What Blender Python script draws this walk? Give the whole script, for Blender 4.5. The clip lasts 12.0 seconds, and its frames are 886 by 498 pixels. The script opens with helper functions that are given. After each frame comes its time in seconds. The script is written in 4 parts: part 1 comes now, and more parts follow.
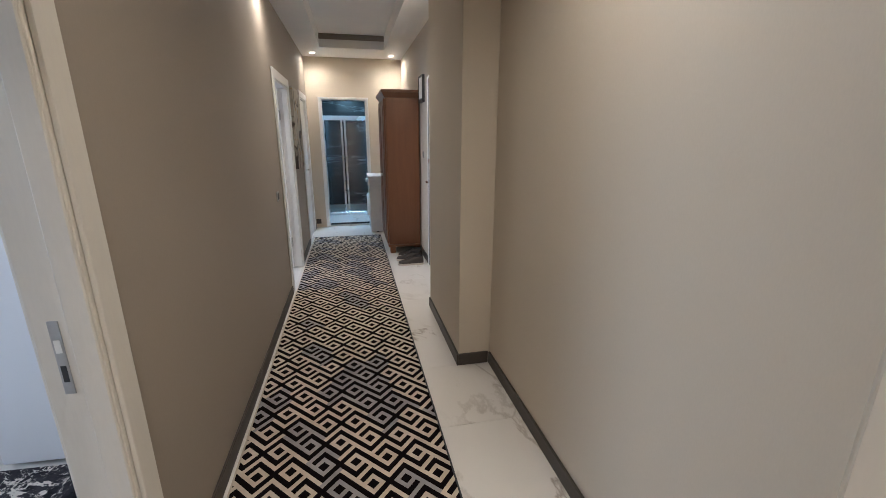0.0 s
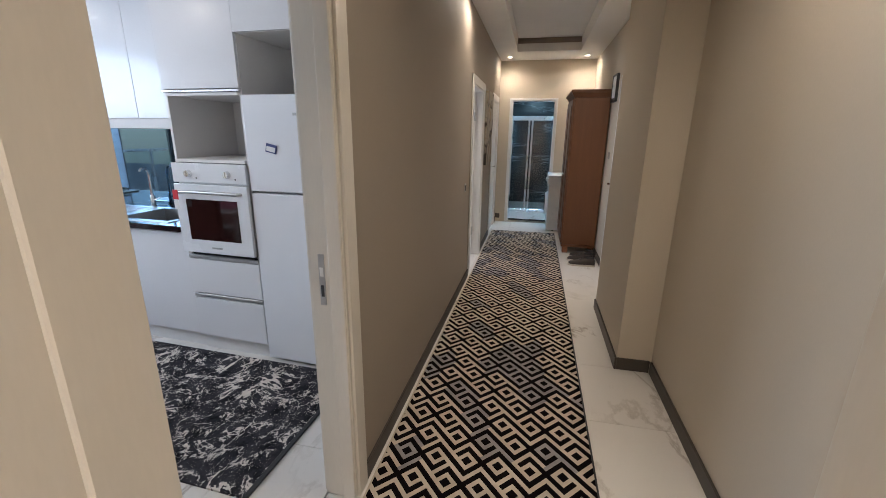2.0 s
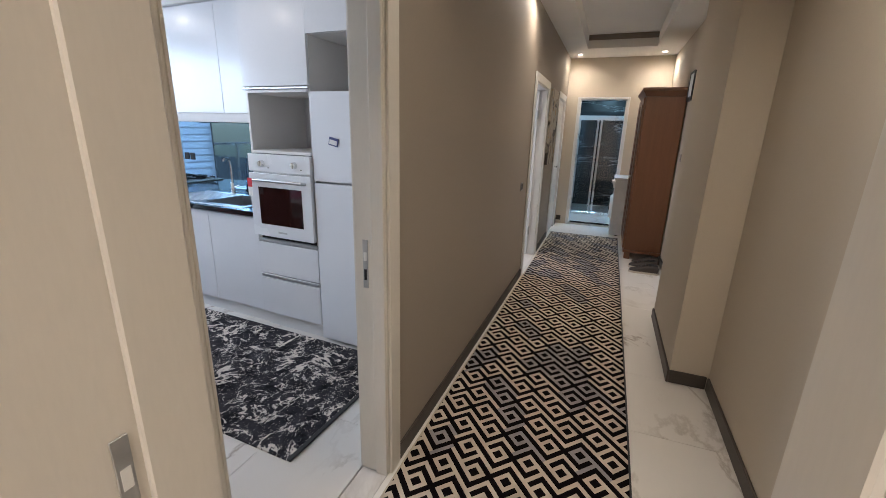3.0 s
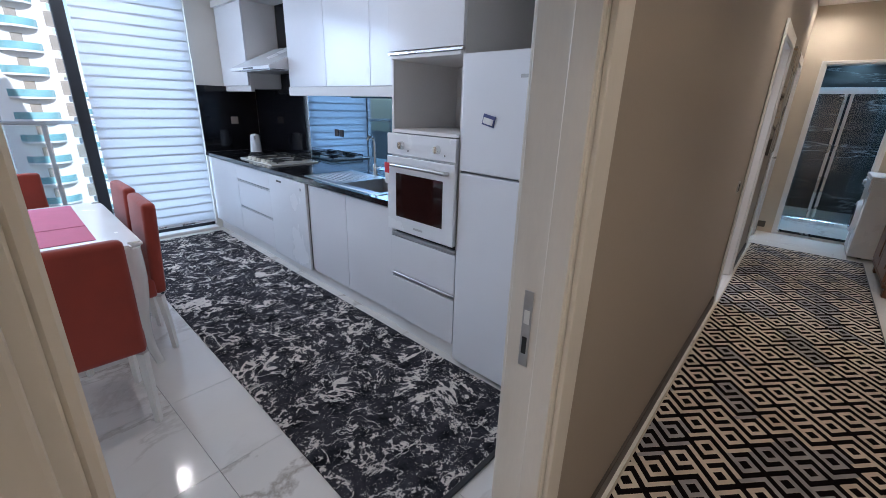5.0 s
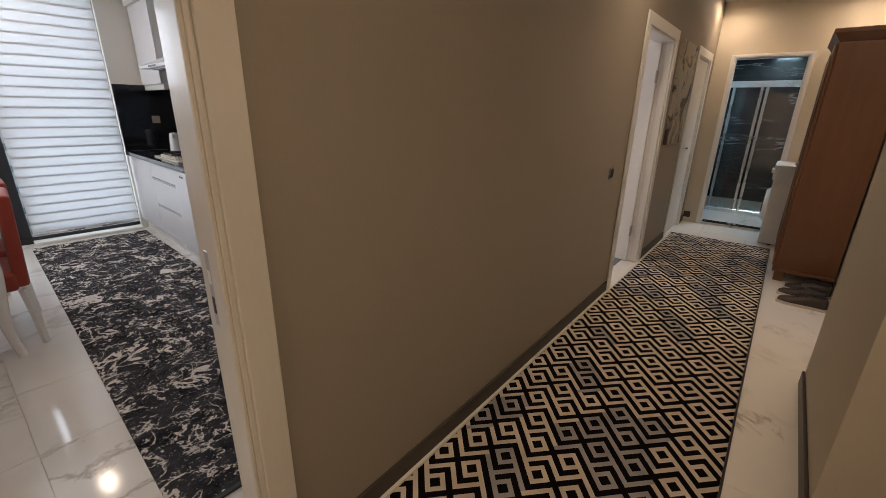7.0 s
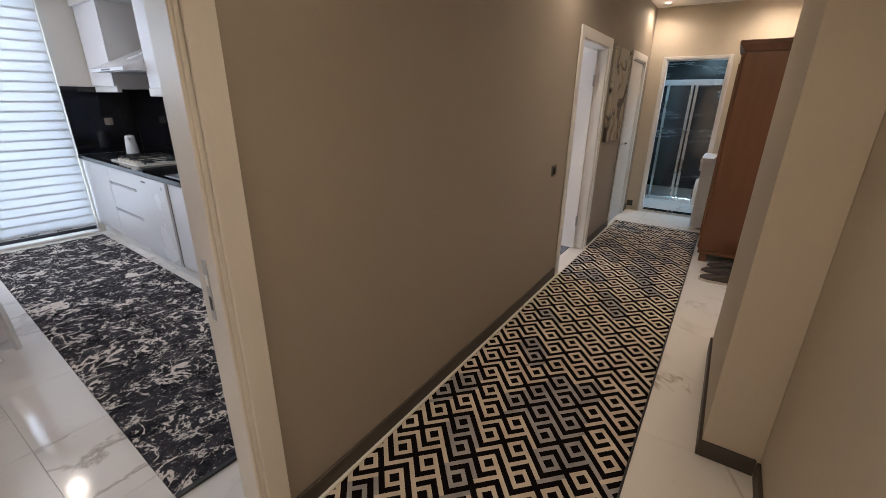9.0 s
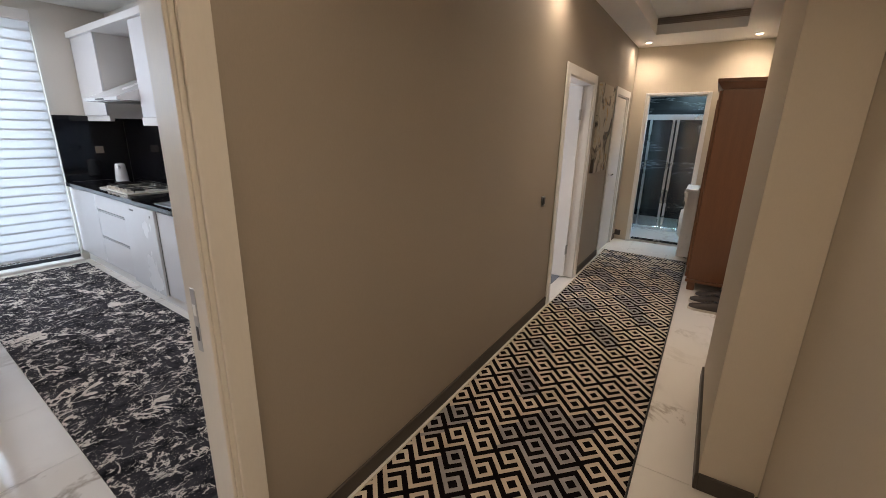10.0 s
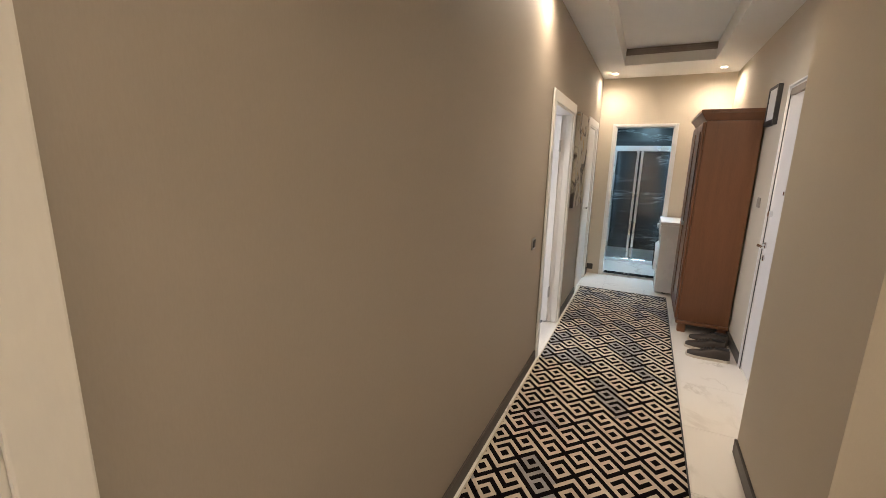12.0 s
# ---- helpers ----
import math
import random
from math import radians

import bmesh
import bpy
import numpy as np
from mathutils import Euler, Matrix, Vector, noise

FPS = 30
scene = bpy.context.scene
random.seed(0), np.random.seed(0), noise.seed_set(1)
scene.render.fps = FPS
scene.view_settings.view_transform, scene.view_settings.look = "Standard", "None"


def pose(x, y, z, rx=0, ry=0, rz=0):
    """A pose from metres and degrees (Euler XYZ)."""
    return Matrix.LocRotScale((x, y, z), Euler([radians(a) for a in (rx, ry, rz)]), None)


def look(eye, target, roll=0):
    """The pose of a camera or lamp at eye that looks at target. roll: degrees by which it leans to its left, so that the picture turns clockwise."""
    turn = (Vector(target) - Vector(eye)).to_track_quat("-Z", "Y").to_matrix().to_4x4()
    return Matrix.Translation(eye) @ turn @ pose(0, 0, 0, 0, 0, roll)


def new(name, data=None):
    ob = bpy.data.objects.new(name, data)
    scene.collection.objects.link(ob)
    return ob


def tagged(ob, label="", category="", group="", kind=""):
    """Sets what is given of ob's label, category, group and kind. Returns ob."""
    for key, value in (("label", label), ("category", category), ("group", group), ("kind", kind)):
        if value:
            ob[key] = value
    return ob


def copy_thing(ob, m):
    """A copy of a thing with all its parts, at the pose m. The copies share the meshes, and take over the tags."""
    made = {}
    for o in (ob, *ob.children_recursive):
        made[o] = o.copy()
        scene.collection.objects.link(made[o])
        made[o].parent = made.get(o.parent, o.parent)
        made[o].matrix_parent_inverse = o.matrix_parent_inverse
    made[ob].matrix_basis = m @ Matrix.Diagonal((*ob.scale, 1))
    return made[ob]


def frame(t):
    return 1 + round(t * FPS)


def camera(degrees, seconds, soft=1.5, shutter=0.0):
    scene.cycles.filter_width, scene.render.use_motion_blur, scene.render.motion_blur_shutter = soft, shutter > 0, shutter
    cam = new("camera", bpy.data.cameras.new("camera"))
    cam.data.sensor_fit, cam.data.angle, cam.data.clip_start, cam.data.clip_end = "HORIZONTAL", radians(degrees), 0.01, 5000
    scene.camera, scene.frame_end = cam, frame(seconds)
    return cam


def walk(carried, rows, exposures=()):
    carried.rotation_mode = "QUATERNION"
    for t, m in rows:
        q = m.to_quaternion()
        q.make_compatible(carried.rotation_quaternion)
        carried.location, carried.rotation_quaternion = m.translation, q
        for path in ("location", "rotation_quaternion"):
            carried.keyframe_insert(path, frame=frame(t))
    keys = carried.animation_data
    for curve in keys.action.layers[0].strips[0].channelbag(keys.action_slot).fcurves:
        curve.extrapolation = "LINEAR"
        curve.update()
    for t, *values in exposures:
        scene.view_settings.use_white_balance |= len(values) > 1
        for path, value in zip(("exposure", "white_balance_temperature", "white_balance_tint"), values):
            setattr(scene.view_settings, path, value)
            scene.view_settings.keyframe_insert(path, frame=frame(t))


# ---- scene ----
cam = camera(93.8, 12.0, soft=0.6)
PATH = [
    (0, (0.034, 0.042, 1.527), (0.444, 1.926, 0.994), 0.1),
    (0.5, (0.086, 0.016, 1.506), (0.133, 1.942, 0.968), 0.3),
    (1, (0.063, -0.076, 1.52), (-0.174, 1.835, 0.979), 0.3),
    (1.5, (0.02, -0.184, 1.508), (-0.332, 1.71, 0.969), 0.5),
    (2, (0.053, -0.191, 1.525), (-0.353, 1.692, 0.986), 0.7),
    (2.5, (0.158, -0.228, 1.52), (-0.417, 1.609, 0.979), 1.2),
    (4.5, (-0.107, 0.124, 1.473), (-1.109, 1.741, 0.856), 1.7),
    (5, (-0.28, 0.343, 1.49), (-1.507, 1.779, 0.833), 1.7),
    (5.5, (-0.216, 0.477, 1.524), (-1.542, 1.816, 0.855), 1.7),
    (6, (0.007, 0.52, 1.496), (-1.326, 1.853, 0.827), 1.6),
    (6.5, (0.116, 0.645, 1.484), (-1.139, 2.052, 0.817), 1.5),
    (7, (0.341, 0.76, 1.427), (-0.846, 2.235, 0.785), 1.0),
    (9, (0.512, 0.588, 1.54), (-0.531, 2.152, 0.859), 0.7),
    (9.5, (0.509, 0.579, 1.55), (-0.526, 2.173, 0.929), 1.1),
    (10, (0.505, 0.583, 1.541), (-0.523, 2.208, 0.992), 1.2),
    (10.5, (0.523, 0.622, 1.539), (-0.497, 2.266, 1.033), 1.3),
    (11, (0.485, 0.712, 1.533), (-0.499, 2.387, 1.054), 1.4),
    (11.5, (0.303, 0.819, 1.532), (-0.602, 2.547, 1.086), 1.4),
    (12, (0.069, 0.984, 1.567), (-0.781, 2.746, 1.149), 1.3),
]
EXPOSURES = [(0.0, 0.66, 5700, 12), (1.5, 0.52, 6200, 14), (2.5, 0.48, 6100, 14), (4.5, 0.48, 5900, 15), (5.0, 0.24, 5800, 16), (5.5, -0.08, 6500, 18), (6.5, 0.08, 7800, 19), (7.0, 0.03, 7600, 20), (9.0, 0.33, 6800, 18), (10.5, 0.45, 7000, 17), (11.5, 0.78, 6900, 15), (12.0, 1.02, 6700, 14)]
walk(cam, [(t, look(eye, target, roll)) for t, eye, target, roll in PATH], EXPOSURES)

# ---- world and light ----
world = bpy.data.worlds.new("world")
scene.world = world
world.use_nodes = True
wn = world.node_tree.nodes
sky = wn.new("ShaderNodeTexSky")
sky.sky_type, sky.sun_disc = "NISHITA", False
sky.sun_elevation, sky.sun_rotation = radians(30), radians(98)
world.node_tree.links.new(sky.outputs[0], wn["Background"].inputs[0])
wn["Background"].inputs[1].default_value = 0.15


def lamp(name, kind, m, watts, colour, **kw):
    data = bpy.data.lights.new(name, kind)
    data.energy, data.color = watts, colour
    for key, value in kw.items():
        if key == "size":
            data.size = value
        elif key == "size_y":
            data.shape, data.size_y = "RECTANGLE", value
        elif key == "disk":
            data.shape = "DISK"
        elif key == "angle":
            data.angle = value
        elif key == "spot":
            data.spot_size, data.spot_blend = radians(value), 1.0
        elif key == "radius":
            data.shadow_soft_size = value
    ob = new(name, data)
    ob.matrix_world = m
    return ob


lamp("sun", "SUN", look((0, 0, 0), (-0.86, 0.12, -0.50)), 5.0, (1.0, 0.95, 0.88), angle=radians(0.5))
KIT = pose(-1.65, 2.02, 0) @ pose(0, 0, 0, 0, 0, -2.8) @ pose(1.65, -2.02, 0)  # the kitchen stands slightly askew
# daylight through the balcony glazing
lamp("window_light", "AREA", KIT @ look((-5.582, 0.03, 2.06), (0, 0.03, 2.06)), 48, (0.62, 0.80, 1.0), size=1.9, size_y=0.82)
lamp("blind_light", "AREA", KIT @ look((-5.575, 1.56, 1.28), (0, 1.56, 1.28)), 18, (0.66, 0.84, 1.0), size=0.86, size_y=2.3)
WARM = (1.0, 0.865, 0.68)
# The last three have no seen fitting; added to light the walls.
SPOTS = [(-0.44, 6.90, 2.68), (0.71, 6.90, 2.68), (-0.46, 3.80, 2.68), (0.72, 3.85, 2.68), (-0.47, 1.2, 2.68), (0.6, 1.2, 2.68)]
for x, y, z in SPOTS:
    lamp("spot_lamp", "SPOT", look((x, y, z - 0.012), (x, y, 0)), (14 if x < 0 else 44, 31 if x < 0 else 52, 34)[(y > 3) + (y > 6)], WARM, spot=168 if y > 3 else 150, radius=0.03)
# The third has no seen fitting either; it is added for fill.
KSPOTS = [(-3.5, 0.25, 2.715), (-4.85, 1.05, 2.715), (-2.3, 1.1, 2.715)]
for x, y, z in KSPOTS:
    lamp("spot_lamp", "AREA", KIT @ look((x, y, z - 0.012), (x, y, 0)), 5.0, (1.0, 0.92, 0.82), size=0.05, disk=True)
# Unseen source added so the open side door's leaf looks lit by day.
lamp("side_room_fill", "AREA", look((-3.10, 4.5, 1.55), (0, 4.5, 1.55)), 30, (0.80, 0.88, 1.0), size=1.2, size_y=1.2)
lamp("bath_lamp", "AREA", look((0, 7.75, 2.36), (0, 7.75, 0)), 19, (0.38, 0.72, 1.0), size=0.3)
# Unseen fill added in the start room; brightens jambs and near walls.
lamp("room_fill", "AREA", look((0.1, -1.7, 2.6), (0.1, -1.7, 0)), 31, (1.0, 0.90, 0.78), size=0.6)


# ---- materials ----
def nodes_of(name):
    m = bpy.data.materials.new(name)
    m.use_nodes = True
    nt = m.node_tree
    return m, nt, nt.nodes["Principled BSDF"]


def add(nt, kind, **kw):
    n = nt.nodes.new(kind)
    for key, value in kw.items():
        n.inputs[key.replace("_", " ")].default_value = value
    return n


def math_node(nt, op, a, b=None, c=None):
    n = nt.nodes.new("ShaderNodeMath")
    n.operation = op
    for i, v in enumerate((a, b, c)):
        if v is None:
            continue
        if isinstance(v, (int, float)):
            n.inputs[i].default_value = v
        else:
            nt.links.new(v, n.inputs[i])
    return n.outputs[0]


def mix_node(nt, fac, a, b):
    n = nt.nodes.new("ShaderNodeMix")
    n.data_type = "RGBA"
    for sock, v in ((n.inputs[0], fac), (n.inputs[6], a), (n.inputs[7], b)):
        if isinstance(v, (int, float)):
            sock.default_value = v
        elif isinstance(v, tuple):
            sock.default_value = (*v, 1)
        else:
            nt.links.new(v, sock)
    return n.outputs[2]


def ramp(nt, fac, lo, hi):
    n = nt.nodes.new("ShaderNodeMapRange")
    n.inputs[1].default_value, n.inputs[2].default_value = lo, hi
    nt.links.new(fac, n.inputs[0])
    return n.outputs[0]


def coords(nt, space="Object", scale=(1, 1, 1)):
    tc = nt.nodes.new("ShaderNodeTexCoord")
    mp = nt.nodes.new("ShaderNodeMapping")
    mp.inputs["Scale"].default_value = scale
    nt.links.new(tc.outputs[space], mp.inputs[0])
    return mp.outputs[0]


def noise_tex(nt, vec, scale, detail=4.0, rough=0.55, distort=0.0):
    n = add(nt, "ShaderNodeTexNoise", Scale=scale, Detail=detail, Roughness=rough, Distortion=distort)
    nt.links.new(vec, n.inputs["Vector"])
    return n.outputs[0]


def bump(nt, bsdf, height, strength, distance=0.002):
    b = add(nt, "ShaderNodeBump", Strength=strength, Distance=distance)
    nt.links.new(height, b.inputs["Height"])
    nt.links.new(b.outputs[0], bsdf.inputs["Normal"])


def surface(name, base, rough=0.5, metal=0.0, var=0.08, large=2.5, fine=90, stretch=(1, 1, 1), relief=0.15, coat=0.0, rvar=0.08, sheen=0.0):
    """A plain material with drifts of tone and wear at two scales."""
    m, nt, b = nodes_of(name)
    v = coords(nt, scale=stretch)
    n1, n2 = noise_tex(nt, v, large, 5), noise_tex(nt, v, fine, 3)
    f = math_node(nt, "ADD", math_node(nt, "MULTIPLY", n1, 0.6), math_node(nt, "MULTIPLY", n2, 0.4))
    f = ramp(nt, f, 0.3, 0.7)
    dark = tuple(c * (1 - var) for c in base)
    light = tuple(min(1, c * (1 + var)) for c in base)
    nt.links.new(mix_node(nt, f, dark, light), b.inputs["Base Color"])
    b.inputs["Metallic"].default_value = metal
    r = nt.nodes.new("ShaderNodeMapRange")
    r.inputs[3].default_value, r.inputs[4].default_value = max(0.02, rough - rvar), min(1, rough + rvar)
    nt.links.new(n1, r.inputs[0])
    nt.links.new(r.outputs[0], b.inputs["Roughness"])
    b.inputs["Coat Weight"].default_value = coat
    b.inputs["Coat Roughness"].default_value = 0.06
    b.inputs["Sheen Weight"].default_value = sheen
    if relief:
        bump(nt, b, n2, relief)
    return m


M = {}
M["taupe"] = surface("taupe_wallpaper", (0.335, 0.288, 0.236), 0.62, var=0.05, large=1.2, fine=260, stretch=(1, 1, 0.25), relief=0.10)
M["cream"] = surface("cream_wallpaper", (0.60, 0.53, 0.43), 0.62, var=0.04, large=1.2, fine=260, stretch=(1, 1, 0.25), relief=0.10)
M["kwall"] = surface("kitchen_paint", (0.72, 0.68, 0.62), 0.6, var=0.03, relief=0.08)
M["ceil"] = surface("ceiling_paint", (0.86, 0.84, 0.80), 0.7, var=0.03, relief=0.05)
M["vent"] = surface("taupe_paint", (0.33, 0.28, 0.235), 0.6, var=0.05)
M["trim"] = surface("ivory_lacquer", (0.70, 0.665, 0.60), 0.36, var=0.04, large=4, fine=140, stretch=(1, 1, 0.2), relief=0.04, coat=0.2)
M["white_door"] = surface("white_door_lacquer", (0.78, 0.77, 0.76), 0.34, var=0.03, relief=0.03, coat=0.2)
M["base"] = surface("grey_skirting", (0.060, 0.050, 0.041), 0.45, var=0.15, fine=60, stretch=(1, 1, 3))
M["grout"] = surface("grout", (0.60, 0.58, 0.55), 0.8, var=0.1)
M["gloss"] = surface("white_gloss_front", (0.76, 0.76, 0.78), 0.21, var=0.02, relief=0.0, coat=0.05, rvar=0.03)
M["carcass"] = surface("white_melamine", (0.74, 0.72, 0.70), 0.45, var=0.03, relief=0.03)
M["appliance"] = surface("white_enamel", (0.80, 0.81, 0.83), 0.26, var=0.02, relief=0.02, coat=0.3)
M["fridge"] = surface("white_steel", (0.80, 0.81, 0.84), 0.38, var=0.02, relief=0.10, fine=300)
M["chrome"] = surface("chrome", (0.78, 0.78, 0.78), 0.13, 1.0, var=0.04, relief=0.0)
M["steel"] = surface("brushed_steel", (0.55, 0.55, 0.55), 0.32, 1.0, var=0.08, fine=200, stretch=(0.1, 1, 1), relief=0.05)
M["satin"] = surface("satin_nickel", (0.50, 0.50, 0.50), 0.35, 1.0, var=0.06)
M["granite"] = surface("black_granite", (0.012, 0.012, 0.014), 0.12, var=0.5, large=30, fine=400, relief=0.0, coat=0.3)
M["blackglass"] = surface("black_glass", (0.006, 0.006, 0.008), 0.06, var=0.2, relief=0.0)
M["black"] = surface("black_plastic", (0.02, 0.02, 0.022), 0.4, var=0.15)
M["iron"] = surface("cast_iron", (0.015, 0.015, 0.015), 0.55, var=0.2, fine=200, relief=0.3)
M["cherry"] = surface("stained_cherry_wood", (0.15, 0.060, 0.025), 0.42, var=0.17, large=3, fine=40, stretch=(6, 6, 0.45), relief=0.08, coat=0.15)
M["fabric"] = surface("rust_velvet", (0.31, 0.043, 0.024), 0.85, var=0.16, large=7, fine=350, relief=0.25, sheen=0.25)
M["cloth"] = surface("pink_runner_cloth", (0.56, 0.13, 0.22), 0.8, var=0.08, large=8, fine=400, relief=0.2)
M["table"] = surface("white_lacquered_wood", (0.82, 0.80, 0.77), 0.25, var=0.03, relief=0.03, coat=0.4)
M["frame"] = surface("anthracite_aluminium", (0.035, 0.037, 0.042), 0.4, 0.4, var=0.1)
M["alu"] = surface("aluminium", (0.72, 0.73, 0.75), 0.28, 1.0, var=0.05)
M["blind"] = surface("white_blind_fabric", (0.80, 0.82, 0.84), 0.75, var=0.03, fine=500, relief=0.1)
nt = M["blind"].node_tree
sheer, blend = add(nt, "ShaderNodeBsdfTranslucent", Color=(0.82, 0.85, 0.88, 1)), nt.nodes.new("ShaderNodeMixShader")
blend.inputs[0].default_value = 0.5
nt.links.new(nt.nodes["Principled BSDF"].outputs[0], blend.inputs[1])
nt.links.new(sheer.outputs[0], blend.inputs[2])
nt.links.new(blend.outputs[0], nt.nodes["Material Output"].inputs[0])
M["leather"] = surface("dark_brown_leather", (0.040, 0.028, 0.021), 0.55, var=0.3, fine=120, relief=0.3)
M["sole"] = surface("tan_rubber", (0.50, 0.44, 0.36), 0.7, var=0.15)
M["red"] = surface("red_paper", (0.62, 0.02, 0.03), 0.5, var=0.05)
M["paper"] = surface("white_paper", (0.8, 0.8, 0.78), 0.6, var=0.03)
M["blue_print"] = surface("blue_print", (0.06, 0.07, 0.20), 0.5, var=0.1)


def glass(name, colour, rough=0.0):
    m, nt, b = nodes_of(name)
    b.inputs["Base Color"].default_value = (*colour, 1)
    b.inputs["Roughness"].default_value = rough
    b.inputs["Transmission Weight"].default_value = 1.0
    b.inputs["IOR"].default_value = 1.45
    return m


M["glass"] = glass("clear_glass", (0.93, 0.97, 0.97))
M["teal_glass"] = glass("green_tinted_glass", (0.80, 0.92, 0.95))
M["mirror"] = surface("blue_mirror", (0.26, 0.40, 0.54), 0.03, 1.0, var=0.01, relief=0.0, rvar=0.01)


def glow(name, colour, strength):
    m, nt, b = nodes_of(name)
    b.inputs["Emission Color"].default_value = (*colour, 1)
    b.inputs["Emission Strength"].default_value = strength
    return m


M["led"] = glow("lit_lamp_lens", (1.0, 0.88, 0.68), 14)


def marble(name, ground, vein, rough, scale, amount, sharp=0.04, shift=True, stretch=(1, 1, 1), tilt=0.0, bend=1.2):
    """Polished stone or porcelain with drifting veins."""
    m, nt, b = nodes_of(name)
    v = coords(nt, scale=stretch)
    v.node.inputs["Rotation"].default_value = (0, tilt, 0)
    if shift:
        info = nt.nodes.new("ShaderNodeObjectInfo")
        va = nt.nodes.new("ShaderNodeVectorMath")
        va.operation = "MULTIPLY_ADD"
        comb = nt.nodes.new("ShaderNodeCombineXYZ")
        for i in range(3):
            nt.links.new(info.outputs["Random"], comb.inputs[i])
        nt.links.new(comb.outputs[0], va.inputs[0])
        va.inputs[1].default_value = (17, 29, 11)
        nt.links.new(v, va.inputs[2])
        v = va.outputs[0]
    n1 = noise_tex(nt, v, scale, 7, 0.6, bend)
    ridge = math_node(nt, "ABSOLUTE", math_node(nt, "SUBTRACT", n1, 0.5))
    line = math_node(nt, "SUBTRACT", 1.0, ramp(nt, ridge, 0.0, sharp))
    n2 = ramp(nt, noise_tex(nt, v, scale * 0.7, 3), 0.45, 0.65)
    cloud = ramp(nt, noise_tex(nt, v, scale * 2.1, 5), 0.3, 0.8)
    f = math_node(nt, "MULTIPLY", math_node(nt, "MULTIPLY", line, n2), amount)
    f = math_node(nt, "ADD", f, math_node(nt, "MULTIPLY", cloud, amount * 0.10))
    nt.links.new(mix_node(nt, f, ground, vein), b.inputs["Base Color"])
    b.inputs["Roughness"].default_value = rough
    return m


M["tile"] = marble("polished_marble_tile", (0.76, 0.73, 0.69), (0.30, 0.25, 0.20), 0.11, 1.3, 0.7, 0.022, True, (1.5, 0.6, 1.0), 0.0, 0.5)
M["dark_marble"] = marble("black_veined_marble", (0.010, 0.013, 0.017), (0.50, 0.56, 0.60), 0.12, 1.3, 1.0, 0.014, False, (0.45, 1.0, 3.2), 0.35, 0.35)


def pile(name, lo, hi, worn):
    """Short woven pile: tone drifts over hand-wide patches, with a fine grain."""
    m, nt, b = nodes_of(name)
    v = coords(nt)
    fine, big = noise_tex(nt, v, 420, 2), noise_tex(nt, v, 7, 5)
    c = mix_node(nt, ramp(nt, big, 0.3, 0.7), lo, hi)
    c = mix_node(nt, math_node(nt, "MULTIPLY", fine, 0.4), c, worn)
    nt.links.new(c, b.inputs["Base Color"])
    b.inputs["Roughness"].default_value = 0.95
    b.inputs["Specular IOR Level"].default_value = 0.05
    bump(nt, b, fine, 0.4, 0.002)
    return m


def rug_material():
    """Charcoal pile with ragged white veins and flecks."""
    m, nt, b = nodes_of("marbled_rug")
    v = coords(nt)

    def op(kind, x, y=None):
        return math_node(nt, kind, x, y)

    rag = op("MULTIPLY", op("SUBTRACT", noise_tex(nt, v, 60, 4, 0.7), 0.5), 0.020)
    veins = None
    for scale, width, lo, hi, dist in ((2.6, 0.028, 0.46, 0.68, 0.5), (5.0, 0.030, 0.48, 0.69, 0.4), (9.5, 0.032, 0.52, 0.71, 0.3), (17.0, 0.026, 0.58, 0.72, 0.3)):
        n = noise_tex(nt, v, scale, 6, 0.62, dist)
        ridge = op("ADD", op("ABSOLUTE", op("SUBTRACT", n, 0.5)), rag)
        patch = ramp(nt, noise_tex(nt, v, scale * 1.1 + 0.7, 3, 0.6), lo, hi)
        line = op("LESS_THAN", ridge, op("MULTIPLY", patch, width))
        veins = line if veins is None else op("MAXIMUM", veins, line)
    blot = op("GREATER_THAN", noise_tex(nt, v, 9.5, 6, 0.64, 0.6), 0.668)
    veins = op("MAXIMUM", veins, blot)
    fine = noise_tex(nt, v, 260, 3)
    grey = ramp(nt, noise_tex(nt, v, 7, 8, 0.75), 0.36, 0.62)
    ground = mix_node(nt, grey, (0.005, 0.005, 0.007), (0.060, 0.057, 0.066))
    white = mix_node(nt, noise_tex(nt, v, 22, 4, 0.7), (0.44, 0.40, 0.36), (0.90, 0.83, 0.75))
    nt.links.new(mix_node(nt, veins, ground, white), b.inputs["Base Color"])
    b.inputs["Roughness"].default_value = 0.95
    b.inputs["Specular IOR Level"].default_value = 0.15
    bump(nt, b, fine, 0.5, 0.003)
    return m


def art_material():
    """A dark abstract canvas with gold and pale grey."""
    m, nt, b = nodes_of("painted_canvas")
    v = coords(nt)
    n = noise_tex(nt, v, 3.2, 7, 0.6, 1.5)
    n2 = noise_tex(nt, v, 6.0, 6, 0.65, 0.6)
    c = mix_node(nt, ramp(nt, n, 0.50, 0.60), (0.44, 0.40, 0.33), (0.045, 0.036, 0.030))
    c = mix_node(nt, ramp(nt, n2, 0.56, 0.64), c, (0.42, 0.24, 0.06))
    nt.links.new(c, b.inputs["Base Color"])
    b.inputs["Roughness"].default_value = 0.55
    bump(nt, b, noise_tex(nt, v, 400, 2), 0.3)
    return m


